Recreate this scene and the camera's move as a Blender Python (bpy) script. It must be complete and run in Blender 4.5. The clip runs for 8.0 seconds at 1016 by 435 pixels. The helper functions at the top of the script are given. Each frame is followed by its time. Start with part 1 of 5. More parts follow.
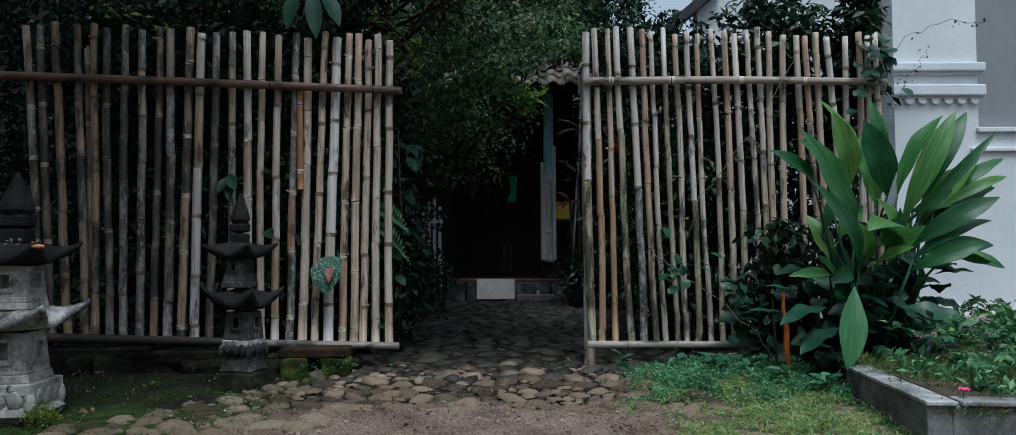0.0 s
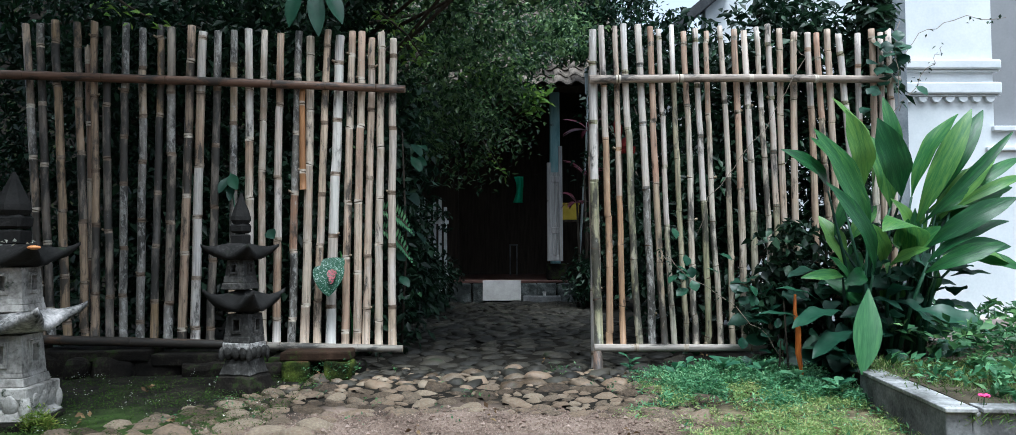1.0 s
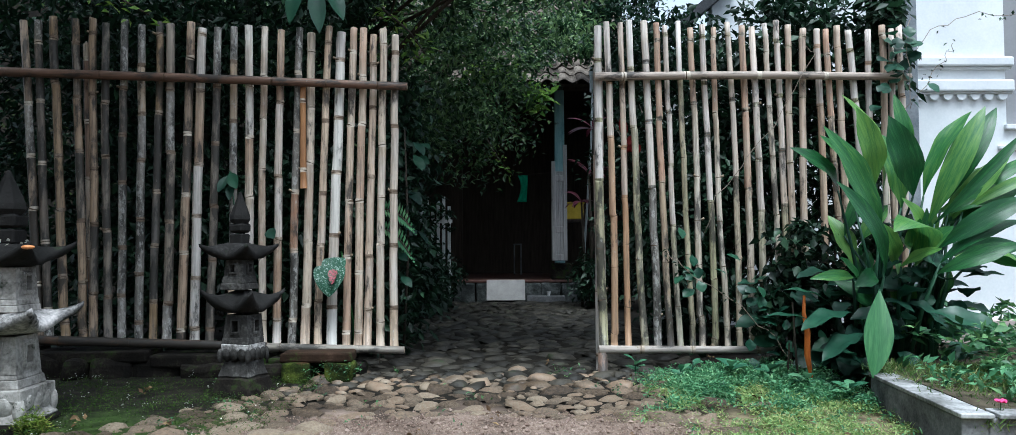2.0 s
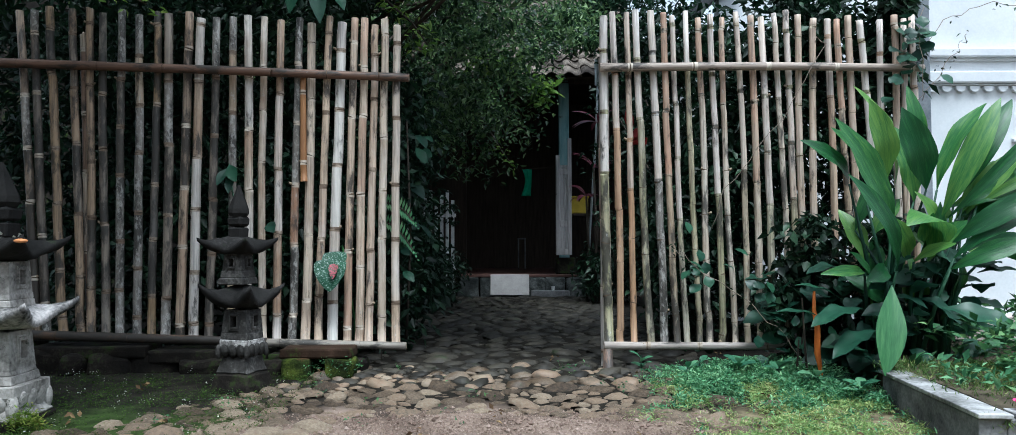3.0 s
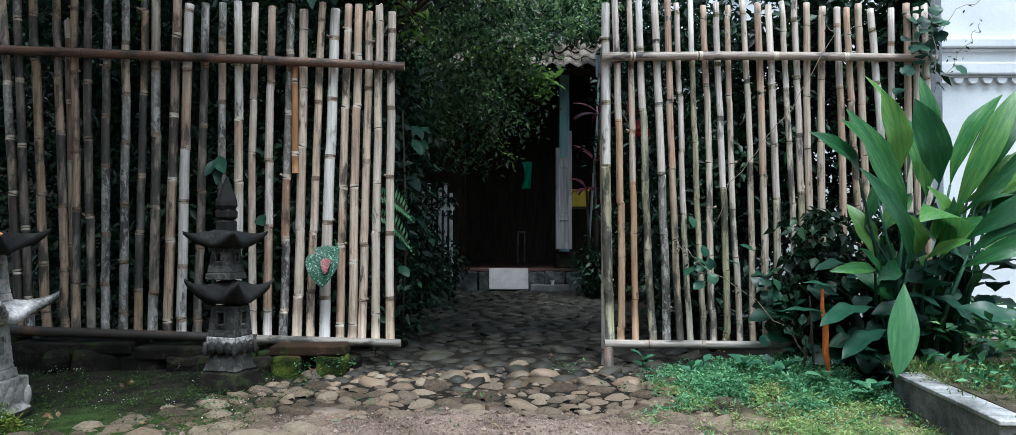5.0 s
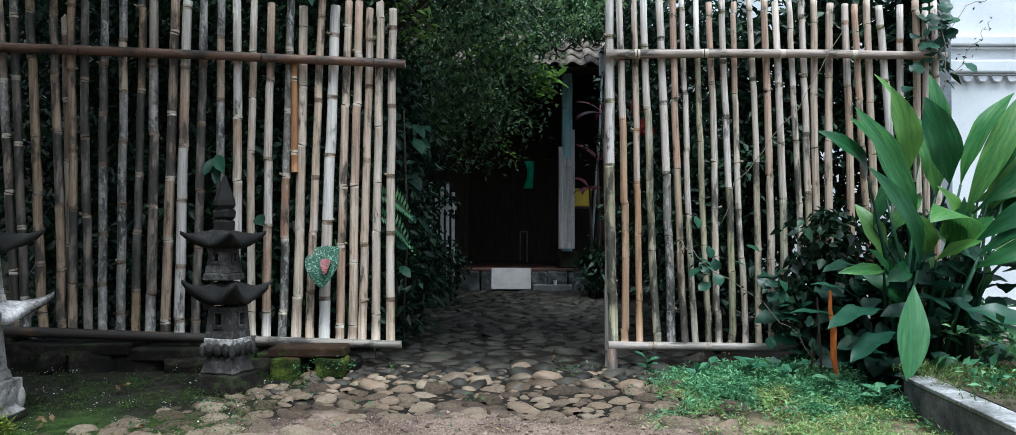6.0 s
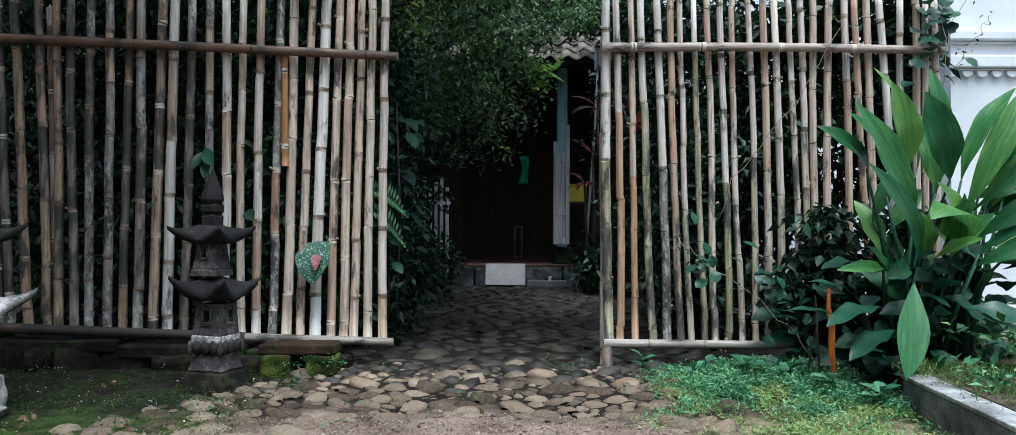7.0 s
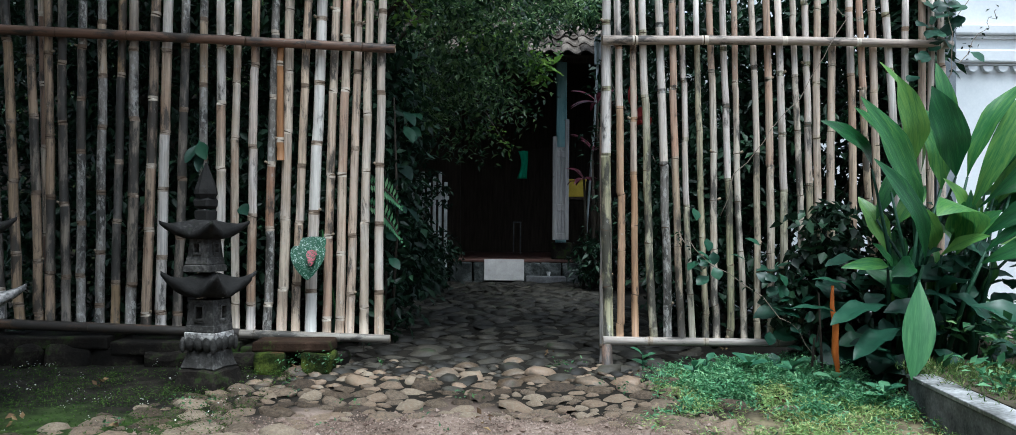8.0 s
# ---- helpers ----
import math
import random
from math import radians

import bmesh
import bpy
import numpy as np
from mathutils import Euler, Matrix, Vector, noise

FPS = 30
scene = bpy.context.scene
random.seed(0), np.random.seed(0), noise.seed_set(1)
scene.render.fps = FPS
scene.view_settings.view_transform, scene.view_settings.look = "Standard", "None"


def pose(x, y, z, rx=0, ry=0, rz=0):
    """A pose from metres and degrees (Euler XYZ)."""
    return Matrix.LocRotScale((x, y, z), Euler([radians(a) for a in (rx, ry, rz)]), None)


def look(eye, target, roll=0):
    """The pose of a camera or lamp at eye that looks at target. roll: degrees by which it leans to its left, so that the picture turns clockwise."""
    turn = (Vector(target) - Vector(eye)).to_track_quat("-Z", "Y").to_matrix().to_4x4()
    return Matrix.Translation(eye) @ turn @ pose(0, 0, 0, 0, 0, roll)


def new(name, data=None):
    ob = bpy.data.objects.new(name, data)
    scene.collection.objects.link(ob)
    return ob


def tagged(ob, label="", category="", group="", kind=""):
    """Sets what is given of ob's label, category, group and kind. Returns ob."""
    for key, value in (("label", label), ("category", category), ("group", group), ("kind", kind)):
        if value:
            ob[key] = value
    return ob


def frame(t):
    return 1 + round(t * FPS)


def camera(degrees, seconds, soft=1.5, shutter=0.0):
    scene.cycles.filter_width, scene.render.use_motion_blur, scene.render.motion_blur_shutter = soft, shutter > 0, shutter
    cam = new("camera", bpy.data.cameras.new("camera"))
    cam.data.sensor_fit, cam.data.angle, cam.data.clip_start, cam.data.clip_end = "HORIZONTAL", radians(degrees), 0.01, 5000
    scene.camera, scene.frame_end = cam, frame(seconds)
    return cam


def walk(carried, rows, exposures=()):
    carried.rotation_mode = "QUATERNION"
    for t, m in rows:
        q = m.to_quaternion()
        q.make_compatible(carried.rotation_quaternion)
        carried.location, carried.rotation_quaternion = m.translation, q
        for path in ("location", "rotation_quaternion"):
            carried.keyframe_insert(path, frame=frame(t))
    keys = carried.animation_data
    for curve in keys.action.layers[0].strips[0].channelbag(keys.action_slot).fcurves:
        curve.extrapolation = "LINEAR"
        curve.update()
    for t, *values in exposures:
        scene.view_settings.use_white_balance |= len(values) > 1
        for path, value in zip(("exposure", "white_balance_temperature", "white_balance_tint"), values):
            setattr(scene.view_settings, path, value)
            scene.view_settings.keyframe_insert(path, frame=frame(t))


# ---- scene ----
cam = camera(66.0, 8.0, soft=0.8)
ROWS = [
    (0.0, -0.0325, -5.1342, 0.7544, -1.187, 2.383, 0.322),
    (0.5, -0.0244, -5.0932, 0.7560, -0.869, 2.529, 0.392),
    (1.0, -0.0220, -5.0449, 0.7570, -0.692, 2.443, 0.302),
    (1.5, -0.0177, -5.0077, 0.7620, -0.546, 2.458, 0.249),
    (3.0, -0.0099, -4.8775, 0.7628, -0.047, 1.961, 0.164),
    (3.5, -0.0057, -4.8411, 0.7644, 0.016, 1.770, 0.088),
    (4.0, -0.0000, -4.8000, 0.7700, -0.000, 1.614, -0.000),
    (4.5, 0.0015, -4.7616, 0.7711, -0.123, 1.502, -0.039),
    (6.0, 0.0036, -4.6575, 0.7783, 0.131, 1.387, -0.126),
    (6.5, 0.0056, -4.6228, 0.7807, -0.036, 1.285, -0.157),
    (7.0, 0.0062, -4.5856, 0.7815, -0.270, 1.039, -0.266),
    (7.5, 0.0061, -4.5524, 0.7859, -0.356, 0.781, -0.398),
    (8.0, 0.0088, -4.5165, 0.7861, -0.342, 0.666, -0.433),
]
EXPOSURES = [(0.0, 0.05, 5530, 3), (0.5, 0.85, 5530, 3), (1.0, 1.07, 5530, 3), (1.5, 1.07, 5530, 3), (8.0, 1.03, 5530, 3)]
walk(cam, [(t, pose(x, y, z, 90 + pitch, roll, yaw)) for t, x, y, z, yaw, pitch, roll in ROWS], EXPOSURES)

# ---- light: a dull overcast sky ----
world = bpy.data.worlds.new("overcast")
scene.world = world
world.use_nodes = True
wn = world.node_tree.nodes
sky = wn.new("ShaderNodeTexSky")
sky.sky_type = "NISHITA"
sky.sun_disc = False
sky.sun_elevation, sky.sun_rotation = radians(68.0), radians(165.1)
sky.air_density, sky.dust_density, sky.ozone_density = 1.0, 4.0, 2.0
wn["Background"].inputs["Strength"].default_value = 0.15
haze = wn.new("ShaderNodeHueSaturation")
haze.inputs["Saturation"].default_value = 0.35
world.node_tree.links.new(sky.outputs[0], haze.inputs["Color"])
world.node_tree.links.new(haze.outputs[0], wn["Background"].inputs["Color"])
sun = new("sun", bpy.data.lights.new("sun", "SUN"))
sun.data.energy, sun.data.angle, sun.data.color = 1.7, radians(18), (1.0, 0.97, 0.93)
sun.matrix_world = look((1.2, -4.5, 11.5), (0, 0, 0))


# ---- materials ----
def ramp(nt, stops):
    node = nt.nodes.new("ShaderNodeValToRGB")
    els = node.color_ramp.elements
    while len(els) < len(stops):
        els.new(0.5)
    for el, (p, c) in zip(els, stops):
        el.position, el.color = p, (*c, 1)
    return node


def material(name, stops, scale=8.0, rough=0.8, bump=0.3, fine=60.0, stretch=(1, 1, 1), random_tint=0.0,
             spots=None, sheen=0.0, island=False, metal=0.0, coords="Object", spot_scale=5.0, spot_level=0.6):
    """A base colour from noise at two scales, with fine relief, own tint per piece and spots of a second colour."""
    m = bpy.data.materials.new(name)
    m.use_nodes = True
    nt = m.node_tree
    n, l = nt.nodes, nt.links
    b = n["Principled BSDF"]
    tc = n.new("ShaderNodeTexCoord")
    mp = n.new("ShaderNodeMapping")
    mp.inputs["Scale"].default_value = stretch
    l.new(tc.outputs[coords], mp.inputs["Vector"])
    big = n.new("ShaderNodeTexNoise")
    big.inputs["Scale"].default_value, big.inputs["Detail"].default_value = scale, 6
    big.inputs["Roughness"].default_value = 0.65
    l.new(mp.outputs[0], big.inputs["Vector"])
    small = n.new("ShaderNodeTexNoise")
    small.inputs["Scale"].default_value, small.inputs["Detail"].default_value = fine, 4
    l.new(mp.outputs[0], small.inputs["Vector"])
    mix = n.new("ShaderNodeMath")
    mix.operation = "MULTIPLY_ADD"
    l.new(small.outputs["Fac"], mix.inputs[0])
    mix.inputs[1].default_value = 0.35
    l.new(big.outputs["Fac"], mix.inputs[2])
    sub = n.new("ShaderNodeMath")
    sub.operation = "SUBTRACT"
    sub.inputs[1].default_value = 0.17
    l.new(mix.outputs[0], sub.inputs[0])
    fac = sub.outputs[0]
    if random_tint:
        if island:
            rnd = n.new("ShaderNodeNewGeometry").outputs["Random Per Island"]
        else:
            rnd = n.new("ShaderNodeObjectInfo").outputs["Random"]
        ma = n.new("ShaderNodeMath")
        ma.operation = "MULTIPLY_ADD"
        l.new(rnd, ma.inputs[0])
        ma.inputs[1].default_value = random_tint
        l.new(fac, ma.inputs[2])
        sb = n.new("ShaderNodeMath")
        sb.operation = "SUBTRACT"
        sb.inputs[1].default_value = random_tint / 2
        l.new(ma.outputs[0], sb.inputs[0])
        fac = sb.outputs[0]
    r = ramp(nt, stops)
    l.new(fac, r.inputs[0])
    col = r.outputs[0]
    if spots:
        sp = n.new("ShaderNodeTexNoise")
        sp.inputs["Scale"].default_value, sp.inputs["Detail"].default_value = spot_scale, 8
        sp.inputs["Roughness"].default_value = 0.75
        l.new(tc.outputs[coords], sp.inputs["Vector"])
        sr = ramp(nt, [(spot_level, (0, 0, 0)), (spot_level + 0.07, (1, 1, 1))])
        l.new(sp.outputs["Fac"], sr.inputs[0])
        mx = n.new("ShaderNodeMix")
        mx.data_type = "RGBA"
        l.new(sr.outputs[0], mx.inputs[0])
        l.new(col, mx.inputs[6])
        mx.inputs[7].default_value = (*spots, 1)
        col = mx.outputs[2]
    l.new(col, b.inputs["Base Color"])
    b.inputs["Roughness"].default_value = rough
    b.inputs["Metallic"].default_value = metal
    b.inputs["Specular IOR Level"].default_value = 0.12 if rough > 0.68 else 0.35
    if bump:
        bp = n.new("ShaderNodeBump")
        bp.inputs["Strength"].default_value, bp.inputs["Distance"].default_value = bump, 0.01
        l.new(fac, bp.inputs["Height"])
        l.new(bp.outputs[0], b.inputs["Normal"])
    return m


def leaf_material(name, stops, rough=0.45, glow=0.25, random_tint=0.5, island=True, stretch=(1, 1, 1), bump=0.05):
    """A leaf: waxy above, with some light passing through."""
    m = material(name, stops, scale=6, rough=rough, bump=bump, fine=30, random_tint=random_tint, island=island, stretch=stretch)
    nt = m.node_tree
    n, l = nt.nodes, nt.links
    b, out = n["Principled BSDF"], n["Material Output"]
    tr = n.new("ShaderNodeBsdfTranslucent")
    src = b.inputs["Base Color"].links[0].from_socket
    l.new(src, tr.inputs["Color"])
    mx = n.new("ShaderNodeMixShader")
    mx.inputs[0].default_value = glow
    l.new(b.outputs[0], mx.inputs[1])
    l.new(tr.outputs[0], mx.inputs[2])
    l.new(mx.outputs[0], out.inputs["Surface"])
    return m


def bamboo(name, families, mildew, lichen, dirt=0.5, lying=False):
    """Old bamboo: a tone of its own for each cane, long streaks, black mildew and pale lichen blotches."""
    m = bpy.data.materials.new(name)
    m.use_nodes = True
    nt = m.node_tree
    n, l = nt.nodes, nt.links
    b = n["Principled BSDF"]
    tc = n.new("ShaderNodeTexCoord")
    rnd = n.new("ShaderNodeObjectInfo").outputs["Random"]
    shift = n.new("ShaderNodeVectorMath")
    shift.operation = "SCALE"
    shift.inputs[0].default_value = (17, 31, 23)
    l.new(rnd, shift.inputs["Scale"])
    add = n.new("ShaderNodeVectorMath")
    l.new(tc.outputs["Object"], add.inputs[0])
    l.new(shift.outputs[0], add.inputs[1])

    def field(scale, stretch, detail=6):
        mp = n.new("ShaderNodeMapping")
        mp.inputs["Scale"].default_value = (stretch[2], stretch[1], stretch[0]) if lying else stretch
        l.new(add.outputs[0], mp.inputs["Vector"])
        t = n.new("ShaderNodeTexNoise")
        t.inputs["Scale"].default_value, t.inputs["Detail"].default_value = scale, detail
        t.inputs["Roughness"].default_value = 0.7
        l.new(mp.outputs[0], t.inputs["Vector"])
        return t.outputs["Fac"]

    def over(fac, low, high, colour, before, amount=1.0):
        r = ramp(nt, [(low, (0, 0, 0)), (high, (amount,) * 3)])
        l.new(fac, r.inputs[0])
        mx = n.new("ShaderNodeMix")
        mx.data_type = "RGBA"
        l.new(r.outputs[0], mx.inputs[0])
        l.new(before, mx.inputs[6])
        mx.inputs[7].default_value = (*colour, 1)
        return mx.outputs[2]

    tone = n.new("ShaderNodeMath")
    tone.operation = "MULTIPLY_ADD"
    l.new(field(2.2, (2, 2, 0.9)), tone.inputs[0])
    tone.inputs[1].default_value = 0.9
    l.new(rnd, tone.inputs[2])
    half = n.new("ShaderNodeMath")
    half.operation = "MULTIPLY"
    half.inputs[1].default_value = 0.55
    l.new(tone.outputs[0], half.inputs[0])
    r = ramp(nt, families)
    l.new(half.outputs[0], r.inputs[0])
    streak = field(9, (9, 9, 0.35))
    col = over(streak, 0.46, 0.62, (0.05, 0.04, 0.032), r.outputs[0], dirt)
    col = over(field(3.2, (3, 3, 1.0)), 0.60 - mildew, 0.68 - mildew, (0.03, 0.028, 0.025), col, 0.88)
    col = over(field(34, (1.4, 1.4, 0.8), 9), 0.66 - lichen, 0.74 - lichen, (0.44, 0.43, 0.40), col, 0.6)
    l.new(col, b.inputs["Base Color"])
    b.inputs["Roughness"].default_value = 0.55
    b.inputs["Specular IOR Level"].default_value = 0.35
    bp = n.new("ShaderNodeBump")
    bp.inputs["Strength"].default_value, bp.inputs["Distance"].default_value = 0.25, 0.004
    l.new(streak, bp.inputs["Height"])
    l.new(bp.outputs[0], b.inputs["Normal"])
    return m


TAN, GREY, BROWN, STRAW, OLIVE = (0.44, 0.33, 0.225), (0.43, 0.405, 0.37), (0.29, 0.155, 0.09), (0.56, 0.46, 0.345), (0.24, 0.22, 0.12)
BAMBOO_BLACK = bamboo("mildewed dark bamboo", [(0.15, (0.130, 0.117, 0.104)), (0.35, (0.260, 0.215, 0.169)), (0.5, (0.104, 0.098, 0.091)), (0.7, (0.286, 0.215, 0.156))], 0.16, 0.03, 0.7)
BAMBOO_OLD = bamboo("weathered bamboo", [(0.12, (0.14, 0.125, 0.105)), (0.32, TAN), (0.48, GREY), (0.63, BROWN), (0.78, STRAW)], 0.08, 0.10, 0.6)
BAMBOO_MID = bamboo("greyed bamboo", [(0.15, (0.483, 0.437, 0.402)), (0.35, (0.460, 0.351, 0.259)), (0.5, (0.552, 0.500, 0.460)), (0.65, (0.425, 0.339, 0.259)), (0.8, (0.414, 0.253, 0.172))], 0.03, 0.06, 0.55)
BAMBOO_PALE = bamboo("pale bamboo", [(0.12, (0.425, 0.395, 0.366)), (0.3, (0.519, 0.437, 0.354)), (0.45, (0.602, 0.560, 0.519)), (0.62, (0.448, 0.366, 0.277)), (0.75, (0.590, 0.543, 0.496)),
                     (0.88, OLIVE)], 0.02, 0.04, 0.45)
BAMBOO_RED = bamboo("reddish brown bamboo", [(0.2, (0.11, 0.06, 0.042)), (0.45, (0.20, 0.11, 0.072)), (0.7, (0.26, 0.17, 0.12))], 0.12, 0.0, 0.6)
RAIL_PALE = bamboo("pale bamboo rail", [(0.2, (0.33, 0.30, 0.27)), (0.45, (0.43, 0.385, 0.345)), (0.7, (0.36, 0.295, 0.245))], 0.05, 0.04, 0.5, True)
RAIL_GREY = bamboo("greyed bamboo rail", [(0.2, (0.20, 0.18, 0.15)), (0.45, (0.32, 0.285, 0.24)), (0.7, (0.25, 0.20, 0.155))], 0.12, 0.04, 0.6, True)
RAIL_OLD = bamboo("weathered bamboo rail", [(0.2, (0.07, 0.045, 0.03)), (0.5, (0.11, 0.062, 0.036)), (0.75, (0.17, 0.12, 0.085))], 0.2, 0.0, 0.7, True)
RAIL_RED = bamboo("reddish bamboo rail", [(0.2, (0.096, 0.052, 0.036)), (0.45, (0.176, 0.100, 0.068)), (0.7, (0.240, 0.160, 0.112))], 0.12, 0.02, 0.6, True)
BAMBOO_BUFF = bamboo("buff bamboo", [(0.15, (0.381, 0.280, 0.190)), (0.35, (0.515, 0.403, 0.297)), (0.5, (0.302, 0.196, 0.129)), (0.65, (0.560, 0.470, 0.370)), (0.8, (0.403, 0.263, 0.174))], 0.07, 0.06, 0.6)
BAMBOO_SPECK = bamboo("lichen-speckled bamboo", [(0.15, (0.17, 0.155, 0.135)), (0.4, (0.28, 0.255, 0.23)), (0.6, (0.14, 0.13, 0.115)), (0.8, (0.36, 0.32, 0.28))], 0.12, 0.15, 0.6)
BAMBOO_OLIVE = bamboo("stained and shaded olive bamboo", [(0.12, (0.330, 0.297, 0.198)), (0.3, (0.462, 0.385, 0.286)), (0.48, (0.275, 0.264, 0.154)), (0.65, (0.528, 0.473, 0.396)), (0.8, (0.363, 0.275, 0.187))], 0.10, 0.06, 0.65)
BAMBOO_TAN = bamboo("orange tan bamboo", [(0.2, (0.34, 0.20, 0.11)), (0.5, (0.40, 0.27, 0.17)), (0.8, (0.30, 0.15, 0.08))], 0.05, 0.03, 0.5)
ORANGE_CANE = material("orange brown bamboo", [(0.25, (0.16, 0.07, 0.03)), (0.7, (0.36, 0.18, 0.07))], scale=4, rough=0.6, stretch=(6, 6, 0.5))
BAMBOO_WHITE = bamboo("bleached bamboo", [(0.2, (0.56, 0.53, 0.48)), (0.5, (0.66, 0.63, 0.58)), (0.8, (0.58, 0.52, 0.44))], 0.02, 0.02, 0.3)
BAMBOO_UMBER = bamboo("umber bamboo", [(0.15, (0.227, 0.151, 0.099)), (0.35, (0.379, 0.272, 0.181)), (0.5, (0.258, 0.174, 0.091)), (0.65, (0.454, 0.348, 0.250)), (0.8, (0.302, 0.167, 0.106))], 0.10, 0.03, 0.65)
NODE_RING = material("bamboo node", [(0.3, (0.15, 0.11, 0.08)), (0.5, (0.34, 0.28, 0.22)), (0.72, (0.54, 0.48, 0.40))], scale=14, rough=0.75, bump=0.2, random_tint=0.5)
NODE_LINE = material("bamboo node scar", [(0.3, (0.04, 0.03, 0.022)), (0.7, (0.13, 0.09, 0.06))], scale=20, rough=0.85, bump=0.2)
CUT_END = material("cut bamboo end", [(0.3, (0.12, 0.09, 0.06)), (0.7, (0.34, 0.28, 0.2))], scale=30, rough=0.9)
STONE = material("grey carved stone", [(0.3, (0.013, 0.012, 0.010)), (0.52, (0.045, 0.043, 0.040)), (0.72, (0.147, 0.140, 0.130))], scale=8,
                 rough=0.92, bump=0.6, fine=70, spots=(0.05, 0.055, 0.03), spot_scale=6, spot_level=0.6)
STONE_ROOF = material("blackened stone", [(0.3, (0.008, 0.008, 0.0075)), (0.6, (0.02, 0.019, 0.018)), (0.85, (0.09, 0.087, 0.083))], scale=6,
                      rough=0.85, bump=0.6, fine=60, spots=(0.03, 0.045, 0.02), spot_scale=9, spot_level=0.62)
COBBLE = material("river cobble", [(0.15, (0.028, 0.019, 0.012)), (0.36, (0.090, 0.062, 0.038)), (0.5, (0.138, 0.108, 0.077)), (0.62, (0.212, 0.145, 0.095)), (0.76, (0.212, 0.168, 0.117)), (0.92, (0.297, 0.235, 0.167))],
                  scale=5, rough=0.55, bump=0.8, fine=90, random_tint=0.6, spots=(0.048, 0.055, 0.025), spot_scale=11, spot_level=0.61)
COBBLE_LOOSE = material("small river cobble", [(0.15, (0.028, 0.019, 0.012)), (0.36, (0.090, 0.062, 0.038)), (0.5, (0.138, 0.108, 0.077)), (0.62, (0.212, 0.145, 0.095)), (0.76, (0.212, 0.168, 0.117)), (0.92, (0.297, 0.235, 0.167))],
                  scale=5, rough=0.55, bump=0.8, fine=90, random_tint=0.6, island=True, spots=(0.048, 0.055, 0.025), spot_scale=11, spot_level=0.61)
COBBLE_SHADED = material("shaded mossy cobble", [(0.2, (0.008, 0.007, 0.005)), (0.5, (0.020, 0.0175, 0.0125)), (0.8, (0.060, 0.052, 0.038))], scale=5, rough=0.66,
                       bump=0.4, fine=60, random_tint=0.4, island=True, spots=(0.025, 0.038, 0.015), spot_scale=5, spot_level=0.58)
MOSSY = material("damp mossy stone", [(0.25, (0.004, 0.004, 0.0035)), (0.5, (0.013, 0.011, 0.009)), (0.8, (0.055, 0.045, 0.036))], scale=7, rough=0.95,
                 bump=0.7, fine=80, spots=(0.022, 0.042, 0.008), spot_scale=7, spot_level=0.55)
CONCRETE = material("stained concrete", [(0.3, (0.055, 0.056, 0.058)), (0.5, (0.14, 0.14, 0.143)), (0.75, (0.29, 0.29, 0.295))], scale=5, rough=0.85,
                    bump=0.2, fine=90, spots=(0.09, 0.10, 0.08), spot_scale=6, spot_level=0.62)
PALE_SLAB = material("pale coping slab", [(0.34, (0.06, 0.06, 0.055)), (0.5, (0.20, 0.20, 0.195)), (0.7, (0.50, 0.50, 0.50))], scale=5, rough=0.6,
                     bump=0.1, fine=60, spots=(0.2, 0.2, 0.18), spot_scale=5, spot_level=0.66)
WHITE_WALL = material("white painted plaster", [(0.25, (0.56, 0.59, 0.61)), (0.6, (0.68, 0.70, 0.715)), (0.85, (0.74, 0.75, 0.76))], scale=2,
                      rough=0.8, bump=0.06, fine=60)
GREY_WALL = material("grey painted plaster", [(0.3, (0.12, 0.14, 0.16)), (0.5, (0.19, 0.21, 0.23)), (0.7, (0.27, 0.29, 0.31))], scale=5, rough=0.85, bump=0.08)
BLIND = material("grey window blind", [(0.3, (0.2, 0.205, 0.215)), (0.7, (0.25, 0.255, 0.265))], scale=2, rough=0.6, bump=0.02)
DARK_WOOD = material("dark wood", [(0.25, (0.02, 0.016, 0.013)), (0.7, (0.07, 0.052, 0.04))], scale=4, rough=0.7, stretch=(6, 6, 0.6))
GREY_WOOD = material("weathered grey wood", [(0.25, (0.22, 0.205, 0.20)), (0.5, (0.44, 0.42, 0.41)), (0.8, (0.60, 0.58, 0.57))], scale=4,
                     rough=0.85, bump=0.3, fine=50, stretch=(8, 8, 0.5), spots=(0.11, 0.09, 0.08), spot_scale=6, spot_level=0.62)
TEAL = material("worn teal paint", [(0.25, (0.13, 0.28, 0.31)), (0.5, (0.28, 0.48, 0.50)), (0.8, (0.42, 0.57, 0.57))], scale=4, rough=0.7,
                bump=0.15, stretch=(4, 4, 0.7), spots=(0.13, 0.11, 0.10), spot_scale=6, spot_level=0.63)
ROOF_TILE = material("old clay pantile", [(0.25, (0.02, 0.017, 0.014)), (0.5, (0.085, 0.070, 0.057)), (0.8, (0.24, 0.205, 0.17))], scale=6, rough=0.9,
                     bump=0.4, fine=60, random_tint=0.35, spots=(0.05, 0.055, 0.04), spot_scale=5, spot_level=0.6)
RED_FLOOR = material("red floor tile", [(0.3, (0.06, 0.030, 0.024)), (0.7, (0.12, 0.058, 0.045))], scale=8, rough=0.5, bump=0.1)
